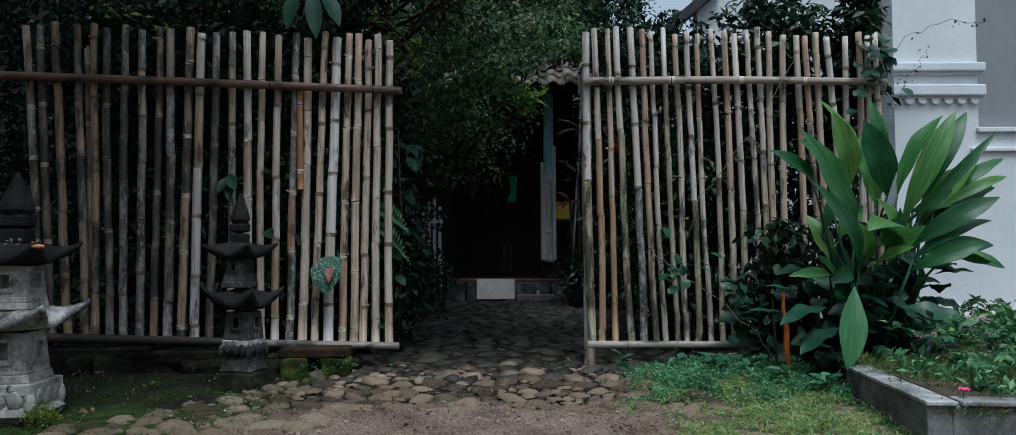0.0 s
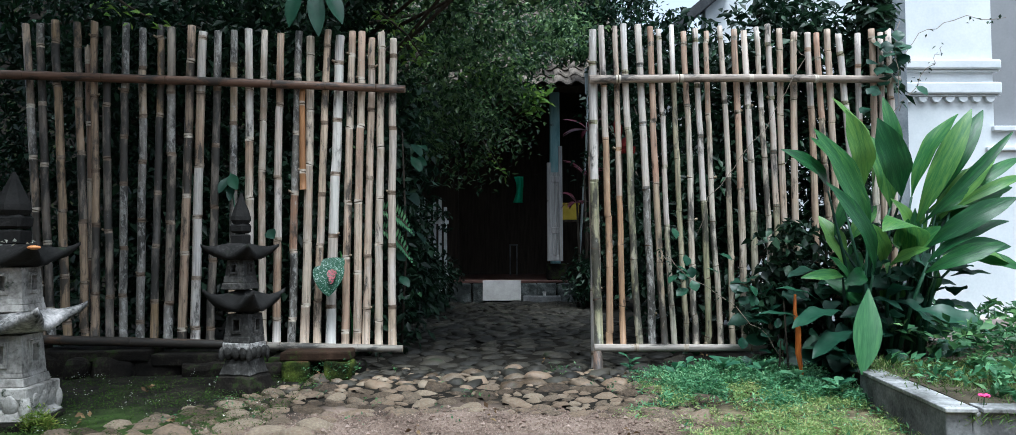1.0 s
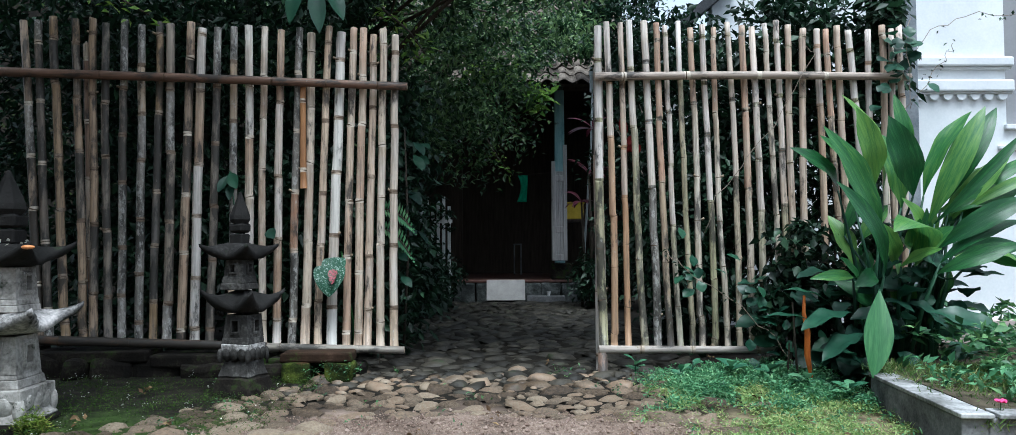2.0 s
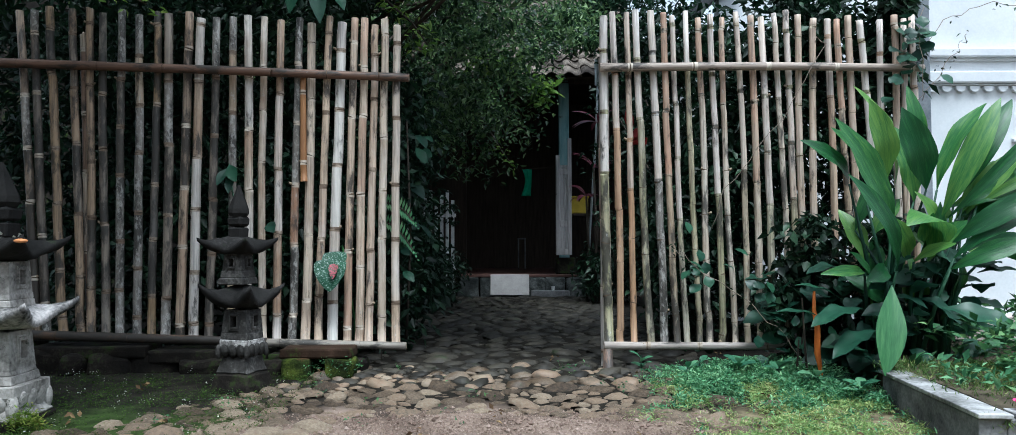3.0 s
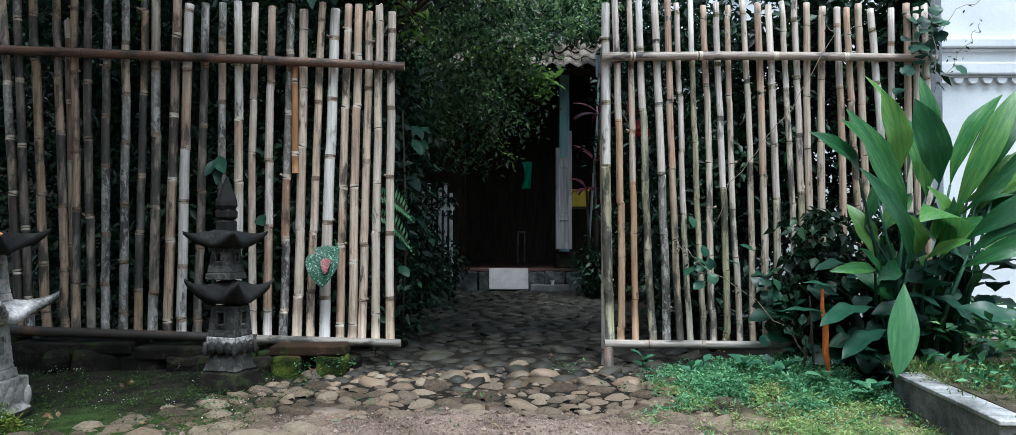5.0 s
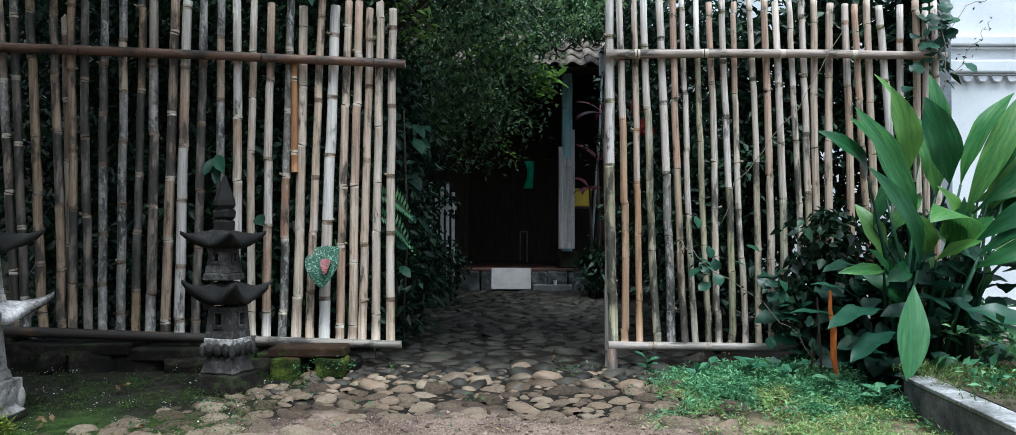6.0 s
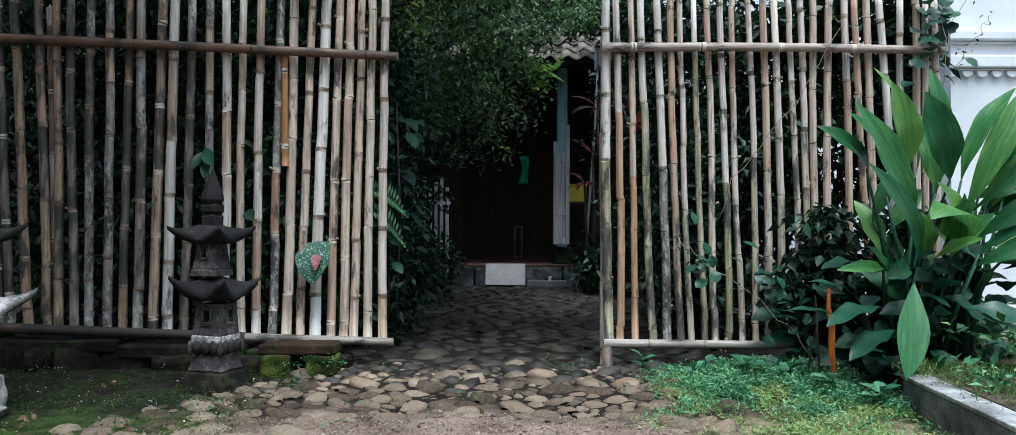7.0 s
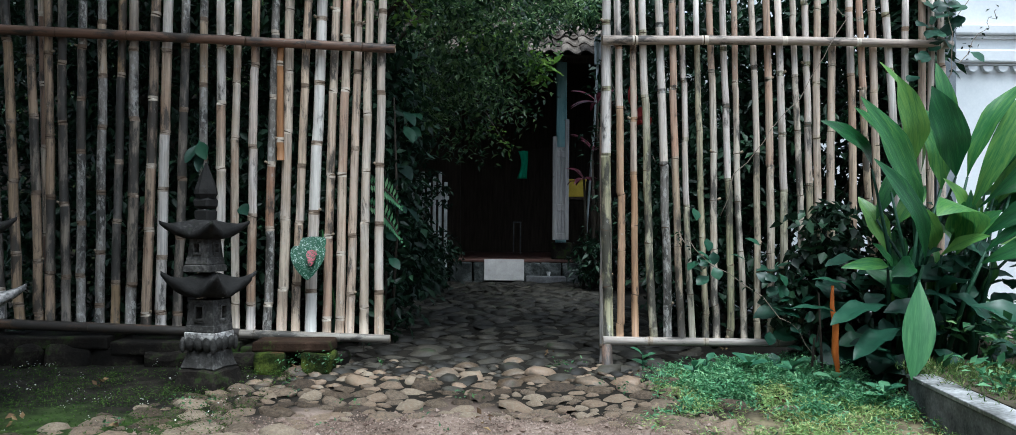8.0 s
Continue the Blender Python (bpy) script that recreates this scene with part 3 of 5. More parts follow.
def weathered(bm, size, seed=0):
    """Pits and worn corners on carved stone."""
    for v in bm.verts:
        v.co += Vector((noise.noise(v.co * 30), noise.noise(v.co * 30 + Vector((7, 0, 0))), noise.noise(v.co * 30 + Vector((0, 9, 0))))) * size
    return bm


def window_body(h0, h1, z0, z1, w, tall):
    """A tapering block with a framed niche sunk into the middle of each side."""
    bm = bmesh.new()
    zm = (z0 + z1) / 2

    def at(u, z, d):
        h = h0 + (h1 - h0) * (z - z0) / (z1 - z0)
        return Vector((u, h + d, z))

    for side in range(4):
        turn = Matrix.Rotation(side * math.pi / 2, 3, "Z")
        rings = []
        for a, b, d in ((None, None, 0.0), (w * 0.82, tall * 0.76, 0.0), (w * 0.80, tall * 0.74, 0.008), (w * 0.52, tall * 0.52, 0.008), (w * 0.48, tall * 0.48, -0.045)):
            if a is None:
                pts = [at(-h0, z0, 0), at(h0, z0, 0), at(h1, z1, 0), at(-h1, z1, 0)]
            else:
                pts = [at(-a, zm - b, d), at(a, zm - b, d), at(a, zm + b, d), at(-a, zm + b, d)]
            rings.append([bm.verts.new(turn @ p) for p in pts])
        for a, b in zip(rings, rings[1:]):
            for k in range(4):
                bm.faces.new((a[k], a[(k + 1) % 4], b[(k + 1) % 4], b[k]))
        bm.faces.new(rings[-1])
    bmesh.ops.recalc_face_normals(bm, faces=bm.faces[:])
    return bm


def petal_band(h, z0, z1):
    """A square band with lotus petals hanging from its edge, a larger one at each corner."""
    band = frustum(h * 0.90, h, z0 + (z1 - z0) * 0.45, z1, 0.004)
    r = (z1 - z0) * 0.62
    for side in range(4):
        turn = Matrix.Rotation(side * math.pi / 2, 4, "Z")
        for i in (-1, 0, 1):
            bmesh.ops.create_uvsphere(band, u_segments=12, v_segments=8, radius=1.0,
                                      matrix=turn @ Matrix.Translation((i * h * 0.52, h * 0.93, z0 + r)) @ Matrix.Rotation(-0.25, 4, "X") @ Matrix.Diagonal((h * 0.25, 0.018, r, 1)))
        bmesh.ops.create_uvsphere(band, u_segments=12, v_segments=8, radius=1.0,
                                  matrix=turn @ Matrix.Translation((h * 0.93, h * 0.93, z0 + r * 0.85)) @ Matrix.Diagonal((h * 0.17, h * 0.17, r * 1.05, 1)))
    return band


def lantern(label, x, y, turn, foot, pedestal, petals, plates, low_body, low_roof, mouldings, top_body, top_roof, finial, stones, lean=0.0):
    """Two roofed tiers on a flared pedestal; blocks are (half width below, half width above, bottom, top), roofs (half, eave, rise, lift)."""
    g = thing("stone_lantern", label, "stone lantern", x, y, 0, turn, group="stone lanterns before the fence")
    stone, pale, low_mat, top_mat = stones

    def add(name, bm, mat, lab="", rough=0.0, cuts=0, shift=0.0, smooth=False):
        if rough:
            roughen(bm, rough, 16, cuts)
        bmesh.ops.translate(bm, verts=bm.verts[:], vec=(shift, 0, 0))
        return part(name, bm, mat, g, lab, smooth=smooth)

    def windows(body, dims, w, tall, shift=0.0):
        h0, h1, z0, z1 = dims
        zm, y = (z0 + z1) / 2, (h0 + h1) / 2
        for side in range(4):
            bm = bmesh.new()
            for x0, x1, a, b in ((-w * 0.72, -w * 0.5, -tall * 0.62, tall * 0.62), (w * 0.5, w * 0.72, -tall * 0.62, tall * 0.62),
                                 (-w * 0.5, w * 0.5, tall * 0.48, tall * 0.66), (-w * 0.5, w * 0.5, -tall * 0.66, -tall * 0.48)):
                box(x0, x1, y - 0.01, y + 0.013, zm + a, zm + b, 0.002, bm)
            bmesh.ops.transform(bm, matrix=Matrix.Translation((shift, 0, 0)) @ Matrix.Rotation(side * math.pi / 2, 4, "Z"), verts=bm.verts[:])
            part("window_frame", bm, stone, body)

    add("foot", frustum(*foot, 0.012), MOSSY, "mossy stone foot", 0.012, 3)
    add("pedestal", frustum(*pedestal, 0.008), stone, "", 0.007, 3)
    add("petal_band", petal_band(*petals), stone, "carved lotus petal band")
    for k, p in enumerate(plates):
        add("plate", frustum(*p, 0.004), pale if k == 0 else stone, "lichen-bleached stone plate" if k == 0 else "", 0.004, 2)
    h0, h1, z0, z1 = low_body
    body = add("lamp_body", window_body(*low_body, h0 * 0.50, (z1 - z0) * 0.50), stone)
    windows(body, low_body, h0 * 0.50, (z1 - z0) * 0.50)
    add("roof", lantern_roof(*low_roof, 0.030), low_mat, "upturned stone roof", smooth=True)
    for p in mouldings:
        add("moulding", frustum(*p, 0.004), stone, "", 0.003, 1, lean)
    h0, h1, z0, z1 = top_body
    body = add("lamp_body", window_body(*top_body, h0 * 0.46, (z1 - z0) * 0.48), stone, shift=lean)
    windows(body, top_body, h0 * 0.46, (z1 - z0) * 0.48, lean)
    add("roof", lantern_roof(*top_roof, 0.026), top_mat, "dark upturned stone roof", shift=lean, smooth=True)
    h, z0, z1 = finial
    d = z1 - z0
    add("finial_base", frustum(h * 0.95, h * 1.0, z0, z0 + d * 0.20, 0.008), top_mat, shift=lean)
    add("finial_collar", frustum(h * 1.02, h * 1.12, z0 + d * 0.22, z0 + d * 0.40, 0.012), top_mat, "", 0.004, 2, lean)
    tip = bmesh.new()
    rings = []
    for r, u in ((1.05, 0.40), (1.34, 0.47), (1.28, 0.55), (0.92, 0.70), (0.5, 0.85), (0.13, 1.0)):
        rings.append([tip.verts.new((r * h * math.cos(a), r * h * math.sin(a), z0 + d * u)) for a in [math.pi / 4 + i * math.pi / 4 for i in range(8)]])
    for lo, hi in zip(rings, rings[1:]):
        for i in range(8):
            tip.faces.new((lo[i], lo[(i + 1) % 8], hi[(i + 1) % 8], hi[i]))
    tip.faces.new(rings[-1])
    add("finial", tip, top_mat, "pointed dark stone finial", shift=lean)
    return g


STONE_GREY = material("grey weathered stone", [(0.3, (0.085, 0.080, 0.072)), (0.48, (0.27, 0.255, 0.232)), (0.68, (0.48, 0.455, 0.42))], scale=7, rough=0.95, bump=0.6, fine=60, spots=(0.03, 0.04, 0.025), spot_scale=8, spot_level=0.58)
LICHEN_ROOF = material("half-bleached roof stone", [(0.36, (0.04, 0.039, 0.037)), (0.5, (0.26, 0.25, 0.24)), (0.66, (0.62, 0.58, 0.56))], scale=6, rough=0.95, bump=0.6, fine=60, spots=(0.05, 0.055, 0.04), spot_scale=7, spot_level=0.6)
LICHEN = material("lichen stone", [(0.34, (0.06, 0.057, 0.053)), (0.47, (0.18, 0.17, 0.16)), (0.55, (0.48, 0.46, 0.44)), (0.72, (0.70, 0.68, 0.66))], scale=7, rough=0.95, bump=0.5, fine=60)


# ---- foliage ----
def leaf_patch(u_n, length, width, arch, fold, heart=False, wave=0.0, seed=0):
    """A broad pointed leaf along +y from the origin, folded at its midrib and arching down."""
    rng = random.Random(seed)
    verts, faces = [], []
    cols = 5
    ph = rng.uniform(0, 6)
    for i in range(u_n + 1):
        u = i / u_n
        w = width / 2 * (math.sin(math.pi * u ** 1.15) ** 0.95 if 0 < u < 1 else 0) + 0.003
        if heart:
            w = width / 2 * (math.sin(math.pi * min(1.0, u ** 0.55 + 0.02)) ** 0.6 if u < 1 else 0) + 0.003
        ang = arch * u
        y = length * (math.sin(ang) / arch if abs(arch) > 1e-4 else u)
        z = -length * ((1 - math.cos(ang)) / arch if abs(arch) > 1e-4 else 0)
        for j in range(cols):
            v = j / (cols - 1) * 2 - 1
            verts.append((v * w, y, z + abs(v) * w * fold + wave * w * math.sin(u * 14 + ph + v) * abs(v)))
    for i in range(u_n):
        for j in range(cols - 1):
            a = i * cols + j
            faces.append((a, a + 1, a + cols + 1, a + cols))
    return verts, faces


def scatter_leaves(name, spots, mat, parent=None, size=(0.05, 0.09), aspect=0.42, droop=0.6, seed=0, label="", kind="", category=""):
    """Many small folded leaves in one mesh: spots are (x, y, z, radius, count)."""
    rng = np.random.default_rng(seed)
    pts = []
    for x, y, z, r, c in spots:
        d = rng.normal(size=(c, 3))
        d /= np.linalg.norm(d, axis=1)[:, None]
        rr = r * rng.random(c) ** 0.45
        pts.append(np.array((x, y, z)) + d * rr[:, None] * np.array((1, 1, 0.8)))
    p = np.concatenate(pts)
    n = len(p)
    ax = rng.normal(size=(n, 3))
    ax[:, 2] = ax[:, 2] * 0.45 - droop
    ax /= np.linalg.norm(ax, axis=1)[:, None]
    sd = np.cross(ax, rng.normal(size=(n, 3)) * 0.5 + np.array((0, 0, 1.0)))
    sd /= np.linalg.norm(sd, axis=1)[:, None] + 1e-9
    nm = np.cross(sd, ax)
    ln = rng.uniform(size[0], size[1], n)[:, None]
    wd = ln * aspect * rng.uniform(0.8, 1.2, n)[:, None]
    tip = p + ax * ln - nm * ln * 0.12
    mid = p + ax * ln * 0.45
    a = mid + sd * wd / 2 + nm * wd * 0.18
    b = mid - sd * wd / 2 + nm * wd * 0.18
    verts = np.stack([p, a, tip, b], axis=1).reshape(-1, 3)
    me = bpy.data.meshes.new(name)
    me.vertices.add(4 * n)
    me.vertices.foreach_set("co", verts.astype(np.float32).ravel())
    idx = np.arange(n)[:, None] * 4 + np.array((0, 1, 2, 0, 2, 3))
    me.loops.add(6 * n)
    me.loops.foreach_set("vertex_index", idx.astype(np.int32).ravel())
    me.polygons.add(2 * n)
    me.polygons.foreach_set("loop_start", np.arange(0, 6 * n, 3, dtype=np.int32))
    me.polygons.foreach_set("loop_total", np.full(2 * n, 3, dtype=np.int32))
    me.update(calc_edges=True)
    me.validate()
    me.materials.append(mat)
    ob = new(name, me)
    if parent is not None:
        ob.parent = parent
    return tagged(ob, label, category, kind=kind)


def clumps(rng, centre, radii, count, r=(0.15, 0.3), leaves=(25, 45), hollow=0.3):
    out = []
    while len(out) < count:
        q = [rng.uniform(-1, 1) for _ in range(3)]
        d = sum(v * v for v in q) ** 0.5
        if d > 1 or d < hollow:
            continue
        out.append((*(c + v * s for c, v, s in zip(centre, q, radii)), rng.uniform(*r), rng.randint(*leaves)))
    return out


def tree(label, x, y, crown, height, r=0.09, mat=None, seed=1, size=(0.05, 0.1), aspect=0.42, puff=(0.15, 0.3)):
    """A tapered, forking trunk with limbs that reach into the clumps of its crown."""
    rng = random.Random(seed)
    g = thing("tree", label, "tree")
    z0 = ground_z(x, y) - 0.05
    trunk = [(x, y, z0), (x + 0.04, y - 0.03, height * 0.35), (x - 0.02, y + 0.04, height * 0.7), (x + 0.05, y, height)]
    v, f = tube(trunk, [r * 1.4, r, r * 0.85, r * 0.6], 10)
    piece("trunk", mesh_from("trunk", v, f, BARK, smooth=True), g)
    spots = []
    for c, radii, count in crown:
        spots += clumps(rng, c, radii, count, puff)
    for i in range(9):
        s = rng.choice(spots)
        h = rng.uniform(0.45, 1.0)
        base = Vector((x, y, height * h))
        end = Vector(s[:3])
        mid = base.lerp(end, 0.5) + Vector((rng.uniform(-0.15, 0.15), rng.uniform(-0.15, 0.15), rng.uniform(0, 0.25)))
        v, f = tube([base, mid, end], [r * 0.45, r * 0.3, 0.008], 7)
        piece("limb", mesh_from("limb", v, f, BARK, smooth=True), g)
    scatter_leaves("crown", spots, mat or LEAF_TREE, g, size, aspect, seed=seed)
    return g


def shrub(name, label, category, spots_args, mat, seed, size=(0.06, 0.12), aspect=0.45, stems=(), kind=""):
    rng = random.Random(seed)
    g = thing(name, label, category, kind=kind)
    spots = []
    for a in spots_args:
        spots += clumps(rng, *a)
    scatter_leaves("foliage", spots, mat, g, size, aspect, seed=seed)
    for i in range(8):
        s = rng.choice(spots)
        bx, by = spots_args[0][0][0], spots_args[0][0][1]
        base = Vector((bx + rng.uniform(-0.2, 0.2), by + rng.uniform(-0.15, 0.15), -0.03))
        end = Vector(s[:3])
        v, f = tube([base, base.lerp(end, 0.5) + Vector((0, 0, 0.1)), end], [0.014, 0.01, 0.004], 6)
        piece("stem", mesh_from("stem", v, f, BARK, smooth=True), g)
    return g


def place_leaf(parent, base, tip, width, mat, arch=0.5, fold=0.25, seed=0, roll=0.0, name="leaf", wave=0.05, face=(0, -0.45, 0.9), heart=False):
    """A broad leaf from base to tip, its midrib bowing up between them and its upper side turned towards face."""
    base, tip = Vector(base), Vector(tip)
    d = tip - base
    ln = d.length
    v, f = leaf_patch(12, ln * (1 + arch * arch / 24), width, arch, fold, heart, wave, seed)
    y = d.normalized()
    z = Vector(face) - y * y.dot(Vector(face))
    z = z.normalized() if z.length > 0.05 else Vector((0, -1, 0))
    x = y.cross(z)
    turn = Matrix((x, y, z)).transposed().to_4x4()
    m = Matrix.Translation(base) @ turn @ Matrix.Rotation(roll, 4, "Y") @ Matrix.Rotation(arch / 2, 4, "X")
    return piece(name, mesh_from(name, v, f, mat, smooth=True), parent, m)


# ---- the ground ----
def build_ground():
    xs = np.concatenate([[-400, -120, -40, -15, -8], np.linspace(-5, 5, 61), [8, 15, 40, 120, 400]])
    ys = np.concatenate([[-400, -120, -40, -15, -8], np.linspace(-5, 9, 85), [15, 40, 120, 400]])
    verts = [(x, y, ground_z(x, y) + (0.012 * noise.noise(Vector((x * 2.2, y * 2.2, 0))) if abs(x) < 5.1 and -5.1 < y < 9.1 else 0) - 0.012) for y in ys for x in xs]
    nx = len(xs)
    faces = [(j * nx + i, j * nx + i + 1, (j + 1) * nx + i + 1, (j + 1) * nx + i) for j in range(len(ys) - 1) for i in range(nx - 1)]
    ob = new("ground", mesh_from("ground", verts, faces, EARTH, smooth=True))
    tagged(ob, "bare gravelly earth with moss and sparse turf", "ground", kind="structure")


build_ground()

# ---- the white house beside the fence ----
def white_house():
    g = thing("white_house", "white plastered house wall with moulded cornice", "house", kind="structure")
    wy = 0.62
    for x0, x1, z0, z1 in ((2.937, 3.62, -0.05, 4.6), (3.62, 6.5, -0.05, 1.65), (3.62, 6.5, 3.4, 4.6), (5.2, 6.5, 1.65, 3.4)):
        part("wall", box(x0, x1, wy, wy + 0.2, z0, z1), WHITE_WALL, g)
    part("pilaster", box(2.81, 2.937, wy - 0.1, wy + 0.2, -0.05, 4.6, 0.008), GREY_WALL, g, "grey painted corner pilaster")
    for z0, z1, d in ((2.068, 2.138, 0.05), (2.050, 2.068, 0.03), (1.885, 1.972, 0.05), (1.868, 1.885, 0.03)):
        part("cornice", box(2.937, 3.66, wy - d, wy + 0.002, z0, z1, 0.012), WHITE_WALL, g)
    for i in range(7):
        bm = bmesh.new()
        bmesh.ops.create_cone(bm, cap_ends=True, segments=20, radius1=0.038, radius2=0.034, depth=0.03,
                              matrix=Matrix.Translation((2.99 + i * 0.099, wy - 0.012, 1.862)) @ Matrix.Rotation(math.pi / 2, 4, "X"))
        bmesh.ops.bisect_plane(bm, geom=bm.verts[:] + bm.edges[:] + bm.faces[:], plane_co=(0, 0, 1.867), plane_no=(0, 0, 1), clear_outer=True)
        part("scallop", bm, WHITE_WALL, g)
    window = part("window", box(3.622, 3.655, wy + 0.06, wy + 0.16, 1.652, 3.398, 0.004), WHITE_WALL, g, "white framed window with a plain blind")
    part("window_head", box(3.655, 5.19, wy + 0.06, wy + 0.16, 3.36, 3.398, 0.004), WHITE_WALL, window)
    part("window_blind", box(3.657, 5.19, wy + 0.10, wy + 0.13, 1.66, 3.39), BLIND, window, "plain grey window blind")
    part("window_sill", box(3.60, 5.25, wy - 0.03, wy + 0.1, 1.615, 1.652, 0.006), WHITE_WALL, window)
    part("string_course", box(3.55, 6.5, wy - 0.025, wy + 0.002, 1.47, 1.50, 0.006), WHITE_WALL, g)
    part("plinth", box(2.937, 6.5, wy - 0.12, wy + 0.002, -0.05, 0.26, 0.01), PINK_PLINTH, g, "pinkish plastered plinth")


PINK_PLINTH = material("pinkish plaster", [(0.3, (0.36, 0.29, 0.27)), (0.7, (0.50, 0.42, 0.39))], scale=5, rough=0.9, bump=0.2)
white_house()


def rear_wing():
    g = thing("house_wing", "white gabled house wing with a dark sloping roof edge", "house", kind="structure")
    bm = box(2.15, 4.4, 3.0, 3.2, -0.05, 3.5)
    part("wall", bm, WHITE_WALL, g)
    part("gable_wall", box(1.6, 2.15, 3.1, 3.25, -0.05, 2.75), WHITE_WALL, g)
    e = box(-0.75, 0.75, -0.16, 0.14, -0.05, 0.05, 0.006)
    part("roof_edge", e, ROOF_DARK, g, "dark roof edge", m=pose(1.78, 3.0, 3.02, 0, -40, 0))


rear_wing()

# ---- the old house at the end of the path ----
def pantile_mesh():
    n, verts, faces = 10, [], []
    for layer in (0, 1):
        for j in (0, 1):
            for i in range(n + 1):
                u = i / n
                z = 0.028 * math.sin(2 * math.pi * u) - 0.016 * layer
                verts.append((u * 0.24, j * 0.30, z + (0.02 if j == 0 else 0.0)))
    m = 2 * (n + 1)
    for i in range(n):
        faces.append((i, i + 1, n + 2 + i, n + 1 + i))
        faces.append((m + i, m + n + 1 + i, m + n + 2 + i, m + i + 1))
        faces.append((i + 1, i, m + i, m + i + 1))
    return mesh_from("pantile", verts, faces, ROOF_TILE, smooth=False)


def old_house():
    g = thing("old_house", "old tile-roofed house with open dark doorway behind a raised step", "house", kind="structure")
    part("back_wall", box(-5.0, 3.5, 10.2, 10.4, -0.05, 3.6), DARK_WOOD, g, "dark timber wall")
    part("side_wall", box(-5.2, -5.0, 6.5, 10.4, -0.05, 3.6), DARK_WOOD, g)
    part("side_wall", box(3.5, 3.7, 6.2, 10.4, -0.05, 3.6), DARK_WOOD, g)
    part("front_wall", box(-5.0, -0.7, 8.3, 8.45, -0.05, 3.6), DARK_WOOD, g)
    part("ceiling_boards", box(-5.2, 3.7, 6.5, 10.4, 3.45, 3.5), DARK_WOOD, g)
    part("column", box(0.78, 0.93, 6.95, 7.1, 0.55, 3.4, 0.01), TEAL, g, "worn teal painted timber column")
    part("column_base", box(0.72, 1.02, 6.9, 7.2, 0.3, 0.56, 0.03), MOSSY, g, "dark stone column base")
    part("beam", box(-1.5, 3.5, 6.95, 7.08, 3.2, 3.38, 0.01), DARK_WOOD, g)
    door = part("door", box(0.72, 0.78, 6.82, 6.9, 0.60, 2.10, 0.006), GREY_WOOD, g, "weathered grey louvred door leaf, ajar")
    for x0, x1 in ((0.72, 0.745), (0.90, 0.955)):
        part("stile", box(x0, x1, 6.82, 6.875, 0.60, 2.0 + (0.35 if x0 > 0.8 else 0), 0.004), GREY_WOOD, door)
    for i in range(6):
        part("board", box(0.747 + i * 0.0256, 0.770 + i * 0.0256, 6.84, 6.865, 0.66, 1.95, 0.002), GREY_WOOD, door)
    for z in (0.60, 1.02, 1.80):
        part("cross_rail", box(0.745, 0.90, 6.828, 6.872, z, z + 0.09, 0.004), GREY_WOOD, door)
    slope = pose(-4.0, 6.0, 3.13, 35, 0, 0)
    me = pantile_mesh()
    for r in range(9):
        for c in range(25):
            x, y = c * 0.24, r * 0.26
            if -0.5 + 4.0 < x and r < 8:
                piece("roof_tile", me, g, slope @ pose(x + random.uniform(-0.006, 0.006), y, 0.004 * r, random.uniform(-2, 2), 0, random.uniform(-1.5, 1.5)))
    rest_v, rest_f = [], []
    for r in range(16):
        for c in range(-4, 25):
            x, y = c * 0.24, r * 0.26
            if -0.5 + 4.0 < x and r < 8:
                continue
            b = len(rest_v)
            rest_v += [slope @ (v.co + Vector((x, y, 0.004 * r))) for v in me.vertices]
            rest_f += [tuple(i + b for i in p.vertices) for p in me.polygons]
    piece("roof_tiles", mesh_from("roof_tiles", rest_v, rest_f, ROOF_TILE), g, kind="stuff")
    part("roof_deck", box(-1.2, 6.0, 0.05, 4.4, -0.09, -0.05), DARK_WOOD, g, m=slope)


old_house()


DAMP = material("damp dark concrete", [(0.3, (0.014, 0.017, 0.016)), (0.5, (0.04, 0.045, 0.043)), (0.75, (0.16, 0.17, 0.165))], scale=6, rough=0.7, bump=0.3)


def entrance_step():
    g = thing("entrance_step", "raised stone step with a worn red tile floor", "step", kind="structure")
    rng = random.Random(4)
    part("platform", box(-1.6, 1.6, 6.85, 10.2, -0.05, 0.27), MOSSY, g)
    part("floor_slab", box(-0.72, 1.02, 6.78, 10.2, 0.272, 0.31, 0.008), RED_FLOOR, g, "worn red tile floor")
    x = -0.75
    while x < 1.3:
        w = rng.uniform(0.28, 0.5)
        part("facing_stone", roughen(box(x, x + w - 0.02, 6.74, 6.86, -0.03, 0.265 if x < 1.0 else 0.3, 0.02), 0.016, 8, 3, len(g.children)), DAMP, g)
        x += w
    part("lower_ledge", roughen(box(0.34, 0.9, 6.60, 6.73, -0.03, 0.085, 0.015), 0.006, 9, 2), CONCRETE, g)


entrance_step()
bm = box(-0.285, 0.285, -0.012, 0.012, 0, 0.31, 0.003)
tile = part("square_tile", roughen(bm, 0.003, 6, 3), WHITE_TILE, None, m=pose(0.025, 6.66, 0.015, -12, 0, 0))
tagged(tile, "pale square floor tile leaning against the step", "tile")


